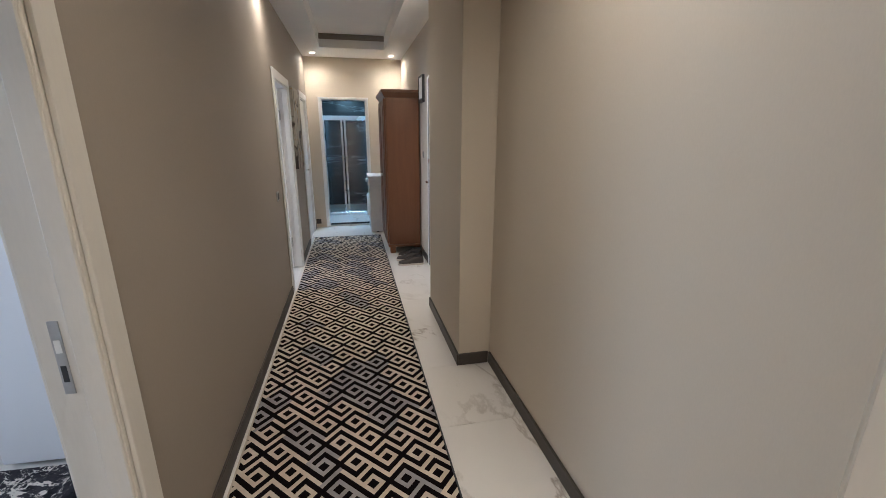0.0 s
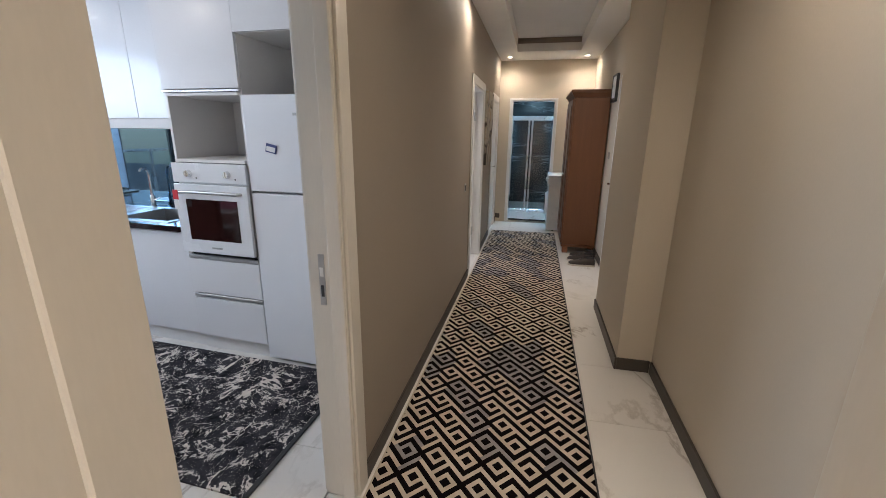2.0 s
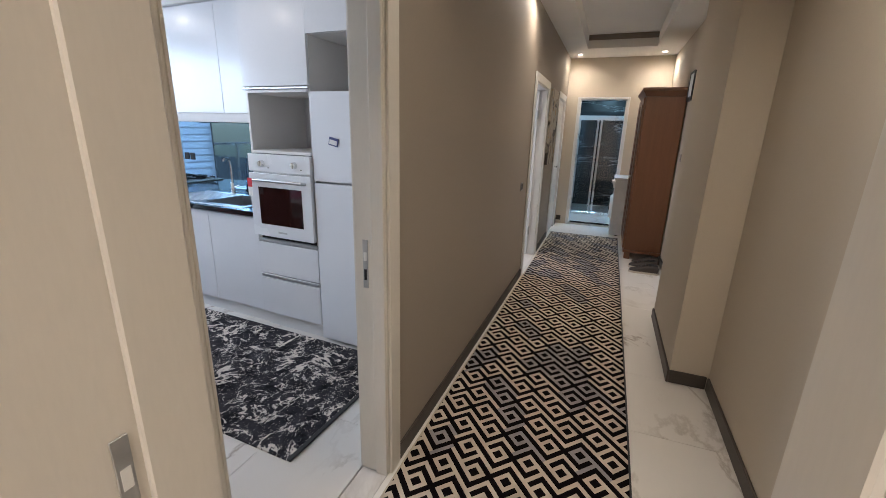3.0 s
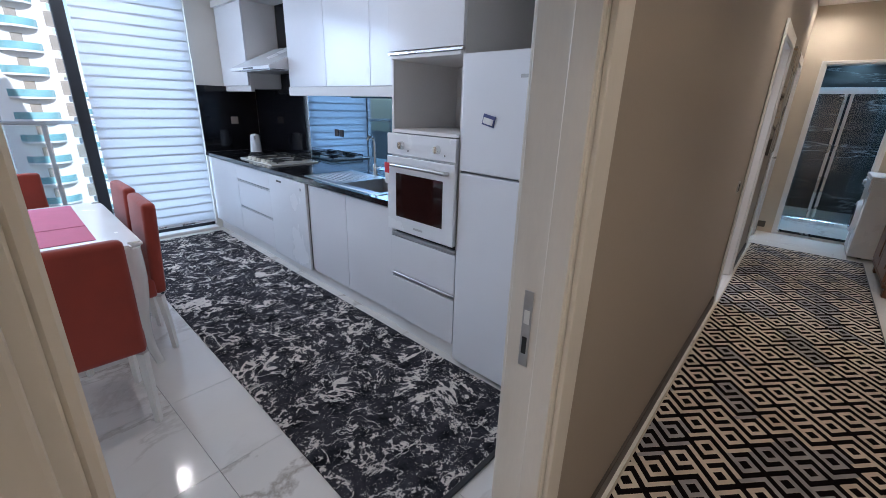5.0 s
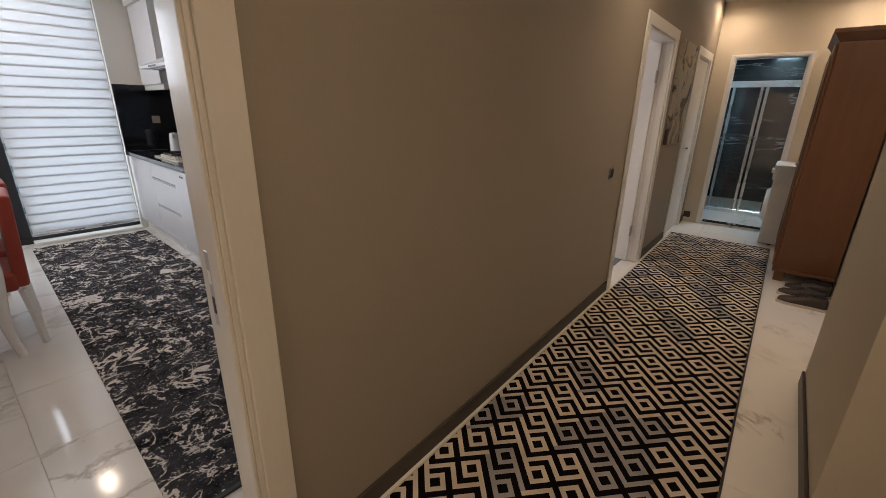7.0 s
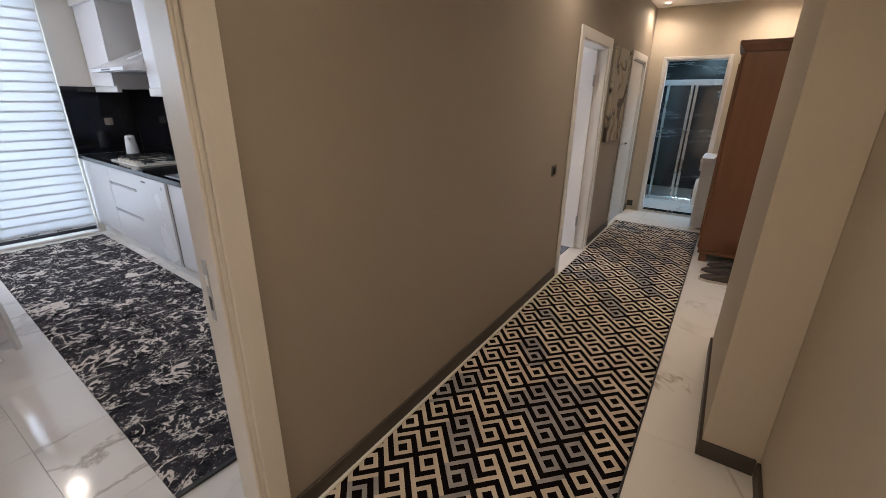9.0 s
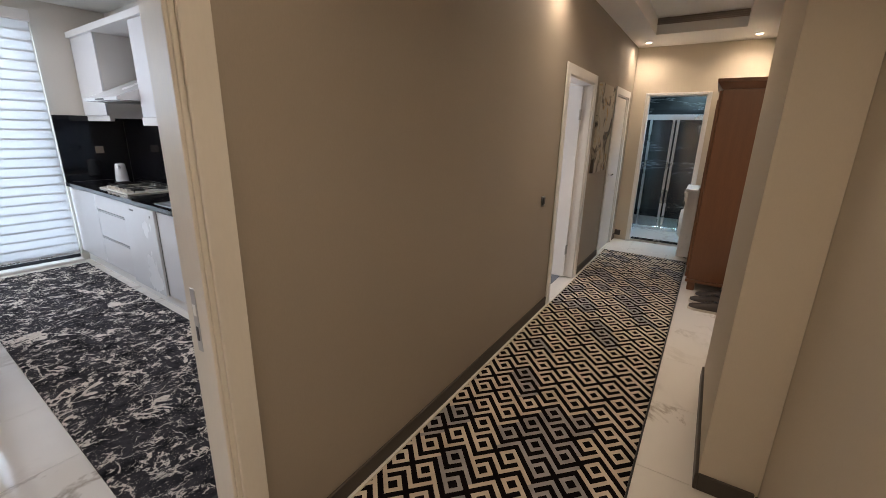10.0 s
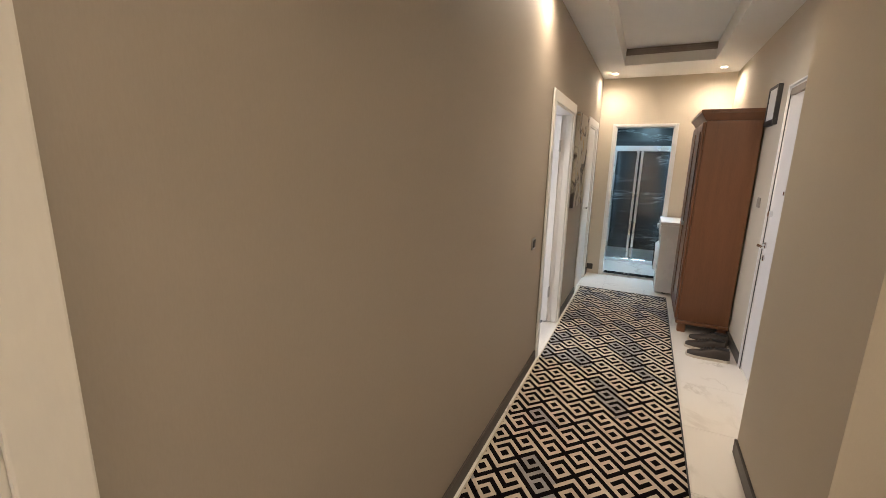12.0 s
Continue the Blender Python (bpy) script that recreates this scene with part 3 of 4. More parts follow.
def shoe(m):
    s = thing("shoe", "dark brown leather shoe on the tiles under the wardrobe", "shoe", m, "shoes by the wardrobe")
    outline = [(0.14, 0.0), (0.135, 0.025), (0.09, 0.045), (0.02, 0.042), (-0.06, 0.034), (-0.12, 0.034), (-0.14, 0.015), (-0.14, -0.015), (-0.12, -0.034), (-0.06, -0.032), (0.02, -0.038), (0.09, -0.046), (0.135, -0.025)]
    part("sole", extrude_outline([(x * 1.03, y * 1.05) for x, y in outline], 0.0, 0.020), "sole", s)
    bm = bmesh.new()
    rings = []
    for x, half, top in ((-0.140, 0.016, 0.060), (-0.130, 0.030, 0.092), (-0.100, 0.034, 0.100), (-0.060, 0.034, 0.094), (-0.015, 0.038, 0.088), (0.030, 0.043, 0.068), (0.080, 0.045, 0.053), (0.115, 0.036, 0.046), (0.135, 0.022, 0.036)):
        arc = []
        for k in range(11):
            a = math.pi * k / 10
            arc.append(bm.verts.new((x, half * math.cos(a), 0.0205 + (top - 0.0205) * math.sin(a) ** 0.7 if 0 < k < 10 else 0.0205)))
        rings.append(arc)
    for a, b in zip(rings, rings[1:]):
        for k in range(10):
            bm.faces.new((a[k], a[k + 1], b[k + 1], b[k]))
    bm.faces.new(rings[0])
    bm.faces.new(rings[-1][::-1])
    part("upper", bm, "leather", s, smooth=True)
    loop = [(-0.082 + 0.046 * math.cos(k * math.tau / 16), 0.025 * math.sin(k * math.tau / 16)) for k in range(16)]
    part("opening", extrude_outline(loop, 0.090, 0.102), "black", s)
    part("lace", boxes(*[(-0.018 + 0.020 * k, -0.008 + 0.020 * k, -0.022, 0.022, 0.083 - 0.008 * k, 0.090 - 0.008 * k) for k in range(4)], bevel=0.002), "black", s)
    return s


for x, y, r in ((0.68, 5.03, 174), (0.68, 4.84, 178), (0.72, 5.20, 170)):
    shoe(pose(x, y, 0, 0, 0, r) @ Matrix.Diagonal((1.1, 1.1, 1.1, 1)))

# washing machine in the far corner
wm = thing("washing_machine", "white front-loading washing machine beside the bathroom door", "washing machine", pose(0, 0, 0))
part("body", boxes((0.29, 0.88, 6.62, 7.21, 0.02, 0.862), bevel=0.012, seg=2), "appliance", wm)
part("top", boxes((0.272, 0.88, 6.605, 7.22, 0.8625, 0.90), bevel=0.006, seg=2), "appliance", wm)
dr = part("porthole_door", rod(bmesh.new(), (0.289, 6.915, 0.42), (0.250, 6.915, 0.42), 0.20, 36, 0.17), "appliance", wm, "white porthole door", True)
part("porthole_glass", rod(bmesh.new(), (0.2495, 6.915, 0.42), (0.24, 6.915, 0.42), 0.13, 32), "blackglass", dr, "", True)
part("control_panel", boxes((0.272, 0.2895, 6.63, 7.20, 0.74, 0.855), bevel=0.004), "appliance", wm)
part("dial", rod(bmesh.new(), (0.2715, 7.05, 0.80), (0.248, 7.05, 0.80), 0.03, 20), "satin", wm, "", True)
for x in (0.40, 0.82):
    for y in (6.68, 7.15):
        part("foot", rod(bmesh.new(), (x, y, 0), (x, y, 0.0195), 0.02, 12), "black", wm)

# canvas picture on the left wall
pc = thing("canvas_picture", "unframed canvas print in black, gold and grey on the wall", "picture", pose(0, 0, 0))
part("canvas", boxes((XL + 0.002, XL + 0.032, 5.26, 5.93, 1.13, 2.05), bevel=0.002), "art", pc)

# wall plates
def wall_plate(name, label, m, mat="satin", rockers=1):
    """A square plate; local x and z along the wall, local -y towards the room."""
    p = thing(name, label, "switch", m)
    part("plate", boxes((-0.04, 0.04, -0.009, 0, -0.04, 0.04), bevel=0.003), mat, p)
    for k in range(rockers):
        x0 = -0.028 + k * 0.056 / rockers
        part("rocker", boxes((x0 + 0.001, x0 + 0.056 / rockers - 0.001, -0.013, -0.0092, -0.028, 0.028), bevel=0.002), "black" if mat == "satin" else mat, p)
    return p


wall_plate("light_switch", "grey metal light switch on the taupe wall", Matrix.Translation((XL, 3.83, 1.01)) @ pose(0, 0, 0, 0, 0, 90))
wall_plate("wall_socket", "dark socket plate low on the end wall", pose(-0.555, YE, 0.10), "base")
wall_plate("light_switch", "dark light switch beside the front door", Matrix.Translation((XR, 5.12, 1.29)) @ pose(0, 0, 0, 0, 0, -90), "vent", 2)

# picture on the wall above the wardrobe's edge
pf = thing("picture_frame", "small pale picture in a dark frame on the hallway wall", "picture", pose(0, 0, 0))
part("frame", boxes((XR - 0.03, XR, 5.02, 5.30, 1.89, 1.93), (XR - 0.03, XR, 5.02, 5.30, 2.165, 2.185), (XR - 0.03, XR, 5.02, 5.04, 1.9305, 2.1645), (XR - 0.03, XR, 5.28, 5.30, 1.9305, 2.1645)), "black", pf)
part("print", boxes((XR - 0.024, XR - 0.002, 5.0405, 5.2795, 1.9305, 2.1645)), "paper", pf)


def downlight(m, group):
    d = thing("downlight", "round recessed ceiling downlight, lit, some of them added", "ceiling light", m, group)
    bm = lathe([(0.030, 0.0), (0.045, -0.001), (0.046, -0.005), (0.034, -0.008), (0.030, -0.004)], 28)
    part("ring", bm, "alu", d, "", True)
    part("lens", rod(bmesh.new(), (0, 0, -0.0095), (0, 0, -0.0055), 0.029, 24), "led", d, "lit lens")


# Fittings are built at the added spots as well.
for x, y, z in SPOTS:
    downlight(pose(x, y, z), "hallway downlights")
for x, y, z in KSPOTS:
    downlight(KIT @ pose(x, y, z), "kitchen downlights")

# ceiling air outlet at the tray's far end
vt = thing("ceiling_vent", "taupe linear air outlet in the ceiling tray", "vent", pose(0, 0, 0))
part("frame", boxes((-0.31, 0.577, 6.466, 6.478, 2.783, 2.853), bevel=0.002), "vent", vt)
for k in range(3):
    part("slat", boxes((-0.295, 0.562, 6.455, 6.4655, 2.793 + 0.02 * k, 2.800 + 0.02 * k)), "vent", vt)

# ---- bathroom seen through the far doorway ----
structure("floor_bathroom", boxes((-0.95, 0.95, YE + 0.02, 9.2, -0.12, 0.03)), "tile", "pale polished bathroom floor")
structure("trim_threshold", boxes((-0.36, 0.31, YE - 0.004, YE + 0.10, 0.0302, 0.042), bevel=0.003), "granite", "dark stone threshold")
for nm, r in (("wall_bath_west", (-1.05, -0.95, YE + 0.152, 9.3, 0, 2.5)), ("wall_bath_east", (0.95, 1.05, YE + 0.152, 9.3, 0, 2.5)), ("wall_bath_north", (-0.95, 0.95, 9.2, 9.3, 0, 2.5))):
    structure(nm, boxes(r), "dark_marble", "black marble bathroom wall with white veins")
structure("ceiling_bathroom", boxes((-1.05, 1.05, YE + 0.152, 9.3, 2.5, 2.6)), "ceil", "white ceiling")
sh = thing("shower_screen", "aluminium framed glass sliding shower screen", "shower", pose(0, 8.15, 0))
part("sill", boxes((-0.94, 0.94, -0.03, 0.03, 0.03, 0.09), bevel=0.004), "alu", sh)
part("header", boxes((-0.94, 0.94, -0.03, 0.03, 1.77, 1.85), bevel=0.004), "alu", sh)
for x in (-0.42, -0.105, -0.045, 0.62):
    part("stile", boxes((x - 0.017, x + 0.017, -0.02, 0.02, 0.0905, 1.7695), bevel=0.003), "alu", sh)
for x0, x1, y in ((-0.40, -0.125, 0.0), (-0.025, 0.60, 0.0)):
    g = part("pane", boxes((x0, x1, y - 0.003, y + 0.003, 0.0905, 1.7695)), "glass", sh)
structure("shower_tray", boxes((-0.94, 0.94, 8.19, 9.19, 0.031, 0.07), bevel=0.01), "carcass", "white shower tray")

# ---- kitchen shell ----
KB, KF, KX0 = 2.69, 2.06, -5.52  # back wall, cabinet fronts, window wall
wall("wall_kitchen_back", "y", KB, 0.14, -5.66, -0.76, 2.75, [], "kwall", "pale painted kitchen wall", KIT)
wall("wall_kitchen_window", "x", KX0, -0.14, -1.4, KB, 2.75, [(-0.97, 2.04, 0.0, 2.55)], "kwall", "pale kitchen wall with balcony glazing", KIT)
wall("wall_kitchen_south", "y", -1.25, -0.15, -5.66, -0.76, 2.75, [], "kwall", "plain pale kitchen wall", KIT)
wall("wall_kitchen_east", "x", -0.755, 0.015, -1.4, YS, 2.75, [], "kwall", "plain pale kitchen wall")
structure("ceiling_kitchen", boxes((-5.66, -0.745, -1.4, KB + 0.14, 2.72, 2.82)), "ceil", "white kitchen ceiling", KIT)

# balcony glazing
wnd = thing("window_1", "anthracite framed full-height balcony glazing", "", KIT @ pose(KX0 - 0.09, 0, 0), kind="structure")
part("window_frame", boxes((-0.03, 0.03, -0.97, 2.04, 0.0, 0.07), (-0.03, 0.03, -0.97, 2.04, 2.48, 2.55), (-0.03, 0.03, 0.16, 0.24, 0.0705, 2.4795), (-0.03, 0.03, -0.97, -0.91, 0.0705, 2.4795), (-0.03, 0.03, 1.98, 2.04, 0.0705, 2.4795), bevel=0.004), "frame", wnd)
part("mullion", boxes((-0.035, 0.035, 0.99, 1.085, 0.0705, 2.4795), bevel=0.004), "frame", wnd)
for y0, y1 in ((-0.9095, 0.1595), (0.2405, 0.9895), (1.0855, 1.9795)):
    g = part("pane", boxes((-0.006, 0.006, y0, y1, 0.0705, 2.4795)), "glass", wnd)
    g.visible_shadow = False
part("window_sill", boxes((0.032, 0.16, 1.085, 2.04, 0.0, 0.035), bevel=0.006), "carcass", wnd, "white threshold")

# zebra blind over the fixed light
bl = thing("roller_blind", "white zebra roller blind drawn down over the balcony glazing", "blind", KIT @ pose(KX0 + 0.05, 0, 0))
part("roller_box", boxes((-0.03, 0.05, 1.08, 2.03, 2.50, 2.60), bevel=0.01, seg=2), "carcass", bl)
part("bottom_bar", boxes((-0.008, 0.012, 1.09, 2.02, 0.10, 0.125), bevel=0.004), "alu", bl)
n = 25
for k in range(n):
    z1 = 2.4995 - k * (2.4995 - 0.1255) / n
    z0 = 2.4995 - (k + 1) * (2.4995 - 0.1255) / n
    bm = bmesh.new()
    rows = []
    for z, x in ((z0 + 0.015, 0.006), (z0 + 0.022, 0.005), (z0 + (z1 - z0) * 0.6, 0.003), (z1 - 0.0005, 0.0015)):
        rows.append([bm.verts.new((x + dx + 0.0015 * math.sin(7 * y + k), y, z)) for dx in (0, -0.003) for y in (1.095, 2.015)])
    for a, b in zip(rows, rows[1:]):
        bm.faces.new((a[0], a[1], b[1], b[0]))
        bm.faces.new((a[2], b[2], b[3], a[3]))
    bm.faces.new((rows[0][0], rows[0][2], rows[0][3], rows[0][1]))
    part("band", bm, "blind", bl)
    part("sheer_strip", boxes((-0.004, 0.0, 1.095, 2.015, z0, z0 + 0.018)), "sheer", bl)

# ---- kitchen units ----
def kthing(name, label, category, group=""):
    return thing(name, label, category, KIT, group)


def front(name, x0, x1, z0, z1, parent, y=None, d=0.019, mat="gloss"):
    y = KF if y is None else y
    return part(name, boxes((x0 + 0.0015, x1 - 0.0015, y, y + d, z0 + 0.0015, z1 - 0.0015), bevel=0.0025, seg=2), mat, parent)


def carcass(parent, x0, x1, y0, z0, z1, mat="carcass", y1=None):
    part("body", boxes((x0, x1, y0 + 0.0205, KB - 0.004 if y1 is None else y1, z0, z1)), mat, parent)


X_T, X_S, X_D, X_W, X_C = -1.645, -2.205, -3.27, -3.95, -4.73  # unit joints along the run
KICK = 0.12


def kick(parent, x0, x1):
    part("kickboard", boxes((x0, x1, KF + 0.045, KF + 0.060, 0.0, KICK - 0.002)), "carcass", parent, "white kickboard")


# fridge
fr = kthing("refrigerator", "white two-door fridge freezer with a small magnet", "fridge")
part("body", boxes((-1.635, -1.075, 2.105, 2.62, 0.03, 1.715), bevel=0.006), "fridge", fr)
lo = part("lower_door", boxes((-1.637, -1.073, 2.04, 2.102, 0.03, 1.157), bevel=0.010, seg=3), "fridge", fr)
up = part("upper_door", boxes((-1.637, -1.073, 2.04, 2.102, 1.169, 1.725), bevel=0.010, seg=3), "fridge", fr)
part("badge", boxes((-1.30, -1.255, 2.0375, 2.0395, 1.610, 1.625)), "satin", up)
mg = solid("fridge_magnet", boxes((-0.035, 0.035, -0.0055, 0, -0.025, 0.025)), "blue_print", "small blue and white paper magnet on the fridge", "magnet", KIT @ pose(-1.46, 2.0395, 1.425, 0, 12, 0))
mg2 = part("print", boxes((-0.030, 0.028, -0.0068, -0.0056, -0.018, 0.010)), "paper", mg)
for x in (-1.58, -1.13):
    part("foot", boxes((x - 0.02, x + 0.02, 2.11, 2.16, 0, 0.0295)), "black", fr)

# cupboard above the fridge
of = kthing("wall_cupboard", "white gloss cupboard high above the fridge", "cabinet", "kitchen wall cupboards")
carcass(of, X_T + 0.002, -0.99, KF - 0.02, 2.05, 2.62)
front("door", X_T + 0.002, -0.99, 2.05, 2.62, of, KF - 0.02)

# tall oven unit
tu = kthing("oven_unit", "tall white gloss oven housing with an empty microwave niche", "cabinet")
Y = 2.045
part("side_panel", boxes((X_S, X_S + 0.018, Y + 0.0205, KB - 0.004, KICK, 2.62)), "carcass", tu)
part("side_panel", boxes((X_T - 0.018, X_T, Y + 0.0205, KB - 0.004, KICK, 2.62)), "carcass", tu)
part("back_panel", boxes((X_S + 0.0185, X_T - 0.0185, KB - 0.08, KB - 0.07, KICK, 2.62)), "carcass", tu)
for z in (1.330, 1.722):
    part("shelf", boxes((X_S + 0.0185, X_T - 0.0185, Y + 0.004, KB - 0.081, z, z + 0.018), bevel=0.001), "carcass", tu)
part("trim_strip", boxes((X_S + 0.001, X_T - 0.001, Y - 0.004, Y + 0.02, 1.741, 1.757), bevel=0.003), "chrome", tu, "chrome edge strip")
front("door", X_S, X_T, 1.760, 2.62, tu, Y)
for z0, z1 in ((KICK, 0.410), (0.445, 0.690)):
    dr = front("drawer_front", X_S, X_T, z0, z1, tu, Y)
    part("grip_rail", boxes((X_S + 0.004, X_T - 0.004, Y + 0.002, Y + 0.02, z1 + 0.003, z1 + 0.028), bevel=0.004), "satin", dr, "steel grip rail")
part("kickboard", boxes((X_S, X_T, Y + 0.045, Y + 0.060, 0, KICK - 0.002)), "carcass", tu, "white kickboard")
part("gap_filler", boxes((X_S + 0.0185, X_T - 0.0185, Y + 0.03, Y + 0.04, 0.40, 0.745)), "black", tu)

# built-in oven
ov = kthing("built_in_oven", "white built-in oven with a dark glass window", "oven")
part("body", boxes((X_S + 0.022, X_T - 0.022, Y + 0.0, Y + 0.50, 0.745, 1.325)), "appliance", ov)
cp = part("control_panel", boxes((X_S + 0.004, X_T - 0.004, Y - 0.022, Y - 0.0005, 1.205, 1.326), bevel=0.004, seg=2), "appliance", ov)
for x in (X_S + 0.135, X_T - 0.135):
    kb = part("knob", rod(bmesh.new(), (x, Y - 0.0222, 1.262), (x, Y - 0.045, 1.262), 0.024, 20, 0.019), "chrome", cp, "chrome oven knob", True)
    part("pointer", boxes((x - 0.003, x + 0.003, Y - 0.050, Y - 0.0452, 1.244, 1.280)), "chrome", kb)
    part("indicator_dot", rod(bmesh.new(), (x + 0.055, Y - 0.0222, 1.235), (x + 0.055, Y - 0.024, 1.235), 0.005, 10), "black", cp)
od = part("oven_door", boxes((X_S + 0.004, X_T - 0.004, Y - 0.026, Y - 0.0005, 0.745, 1.196), bevel=0.004, seg=2), "appliance", ov)
part("window_glass", boxes((X_S + 0.085, X_T - 0.085, Y - 0.0275, Y - 0.0262, 0.835, 1.100), bevel=0.0005), "ovenglass", od, "dark oven window")
part("handle", tube([(X_S + 0.05, Y - 0.027, 1.145), (X_S + 0.05, Y - 0.06, 1.148), (X_S + 0.16, Y - 0.068, 1.152), (X_T - 0.16, Y - 0.068, 1.152), (X_T - 0.05, Y - 0.06, 1.148), (X_T - 0.05, Y - 0.027, 1.145)], 0.011, 12), "steel", od, "curved steel handle", True)
part("badge", boxes((-1.965, -1.885, Y - 0.0275, Y - 0.0262, 0.778, 0.790)), "satin", od)
tg = solid("energy_tag", boxes((X_S + 0.042, X_S + 0.080, Y - 0.0765, Y - 0.0725, 1.102, 1.162)), "red", "red and white paper tag on the oven door", "tag", KIT)
part("lower_tag", boxes((X_S + 0.044, X_S + 0.078, Y - 0.0765, Y - 0.0730, 1.040, 1.1015)), "paper", tg, "white printed patch")

# base units
bu = kthing("base_cabinet", "white gloss sink cabinet with two doors", "cabinet", "kitchen base cabinets")
carcass(bu, X_D + 0.001, X_S - 0.001, KF, KICK, 0.70)
mid = (X_D + X_S) / 2
front("door", X_D, mid, KICK, 0.855, bu)
front("door", mid, X_S, KICK, 0.855, bu)
part("grip_rail", boxes((X_D + 0.003, X_S - 0.003, KF + 0.004, KF + 0.02, 0.857, 0.866)), "satin", bu, "steel grip rail")
kick(bu, X_D, X_S)
dw = kthing("dishwasher", "white dishwasher with a narrow control strip", "dishwasher")
part("body", boxes((X_W + 0.010, X_D - 0.010, KF + 0.0205, KB - 0.03, 0.10, 0.862)), "appliance", dw)
dd = part("door", boxes((X_W + 0.008, X_D - 0.008, KF - 0.022, KF + 0.02, 0.11, 0.86), bevel=0.006, seg=2), "appliance", dw)
# Black strips colour in the shade of the gaps beside the door.
for x in (X_W, X_D):
    part("gap_shade", boxes((x - 0.001 if x == X_W else x - 0.0075, x + 0.0075 if x == X_W else x + 0.001, KF - 0.002, KF - 0.0005, 0.115, 0.86)), "black", dw, "black strip for the shade in the joint beside the door")
part("display", boxes((X_W + 0.17, X_W + 0.26, KF - 0.0235, KF - 0.0222, 0.808, 0.824)), "black", dd)
part("button", rod(bmesh.new(), (X_D - 0.09, KF - 0.0222, 0.800), (X_D - 0.09, KF - 0.026, 0.800), 0.012, 14), "satin", dd)
kick(dw, X_W, X_D)
du = kthing("drawer_cabinet", "white gloss cabinet with three drawers", "cabinet", "kitchen base cabinets")
carcass(du, X_C + 0.001, X_W - 0.001, KF, KICK, 0.862)
for z0, z1 in ((KICK, 0.405), (0.425, 0.685), (0.705, 0.855)):
    dr = front("drawer_front", X_C, X_W, z0, z1, du)
    part("grip_rail", boxes((X_C + 0.003, X_W - 0.003, KF + 0.002, KF + 0.02, z1 + 0.001, z1 + 0.014), bevel=0.002), "satin", dr, "steel grip rail")
kick(du, X_C, X_W)
eu = kthing("base_cabinet", "white gloss corner cabinet with one door", "cabinet", "kitchen base cabinets")
carcass(eu, KX0 + 0.004, X_C - 0.001, KF, KICK, 0.862)
front("door", KX0 + 0.004, X_C, KICK, 0.855, eu)
kick(eu, KX0 + 0.004, X_C)

# worktop with a hole for the sink, round its edge
SX0, SX1, SY0, SY1 = -2.90, -2.42, 2.13, 2.53
wt = tagged(link("worktop", boxes((KX0 + 0.002, SX0, KF - 0.022, KB - 0.003, 0.868, 0.905), (SX1, X_S - 0.001, KF - 0.022, KB - 0.003, 0.868, 0.905),
                 (SX0, SX1, KF - 0.022, SY0, 0.868, 0.905), (SX0, SX1, SY1, KB - 0.003, 0.868, 0.905)), "granite"), "polished black granite worktop along the kitchen wall", "worktop")
wt.matrix_world = KIT
sk = kthing("sink", "stainless steel sink with a ribbed drainer", "sink")
part("rim", boxes((-3.38, SX0 + 0.012, SY0 - 0.035, SY1 + 0.035, 0.9052, 0.910), (SX1 - 0.012, SX1 + 0.03, SY0 - 0.035, SY1 + 0.035, 0.9052, 0.910),
                  (SX0 + 0.012, SX1 - 0.012, SY0 - 0.035, SY0 + 0.012, 0.9052, 0.910), (SX0 + 0.012, SX1 - 0.012, SY1 - 0.012, SY1 + 0.035, 0.9052, 0.910)), "steel", sk)
part("bowl", boxes((SX0 + 0.004, SX1 - 0.004, SY0 + 0.004, SY1 - 0.004, 0.735, 0.740), (SX0 + 0.004, SX0 + 0.008, SY0 + 0.004, SY1 - 0.004, 0.740, 0.9048), (SX1 - 0.008, SX1 - 0.004, SY0 + 0.004, SY1 - 0.004, 0.740, 0.9048),
                   (SX0 + 0.008, SX1 - 0.008, SY0 + 0.004, SY0 + 0.008, 0.740, 0.9048), (SX0 + 0.008, SX1 - 0.008, SY1 - 0.008, SY1 - 0.004, 0.740, 0.9048)), "steel", sk)
for k in range(9):
    part("drainer_rib", boxes((-3.32, SX0 - 0.05, SY0 + 0.02 + 0.042 * k, SY0 + 0.035 + 0.042 * k, 0.9102, 0.9135), bevel=0.001), "steel", sk)
part("drain", rod(bmesh.new(), ((SX0 + SX1) / 2, 2.33, 0.7402), ((SX0 + SX1) / 2, 2.33, 0.744), 0.045, 24), "chrome", sk, "", True)
fc = kthing("kitchen_tap", "tall chrome single-lever kitchen tap behind the sink", "tap")
part("base", lathe([(0.027, 0.0), (0.027, 0.01), (0.020, 0.014), (0.020, 0.09), (0.018, 0.095)], 20), "chrome", fc, smooth=True).location = (-3.08, 2.595, 0.906)
part("spout", tube([(-3.08, 2.595, 1.00), (-3.08, 2.595, 1.16), (-3.08, 2.59, 1.195), (-3.08, 2.575, 1.215), (-3.08, 2.55, 1.22), (-3.08, 2.53, 1.212), (-3.08, 2.522, 1.195)], 0.0115, 12), "chrome", fc, smooth=True)
part("lever", tube([(-3.06, 2.595, 0.965), (-3.03, 2.59, 0.97), (-2.98, 2.585, 0.985)], [0.010, 0.008, 0.006], 10), "chrome", fc, smooth=True)

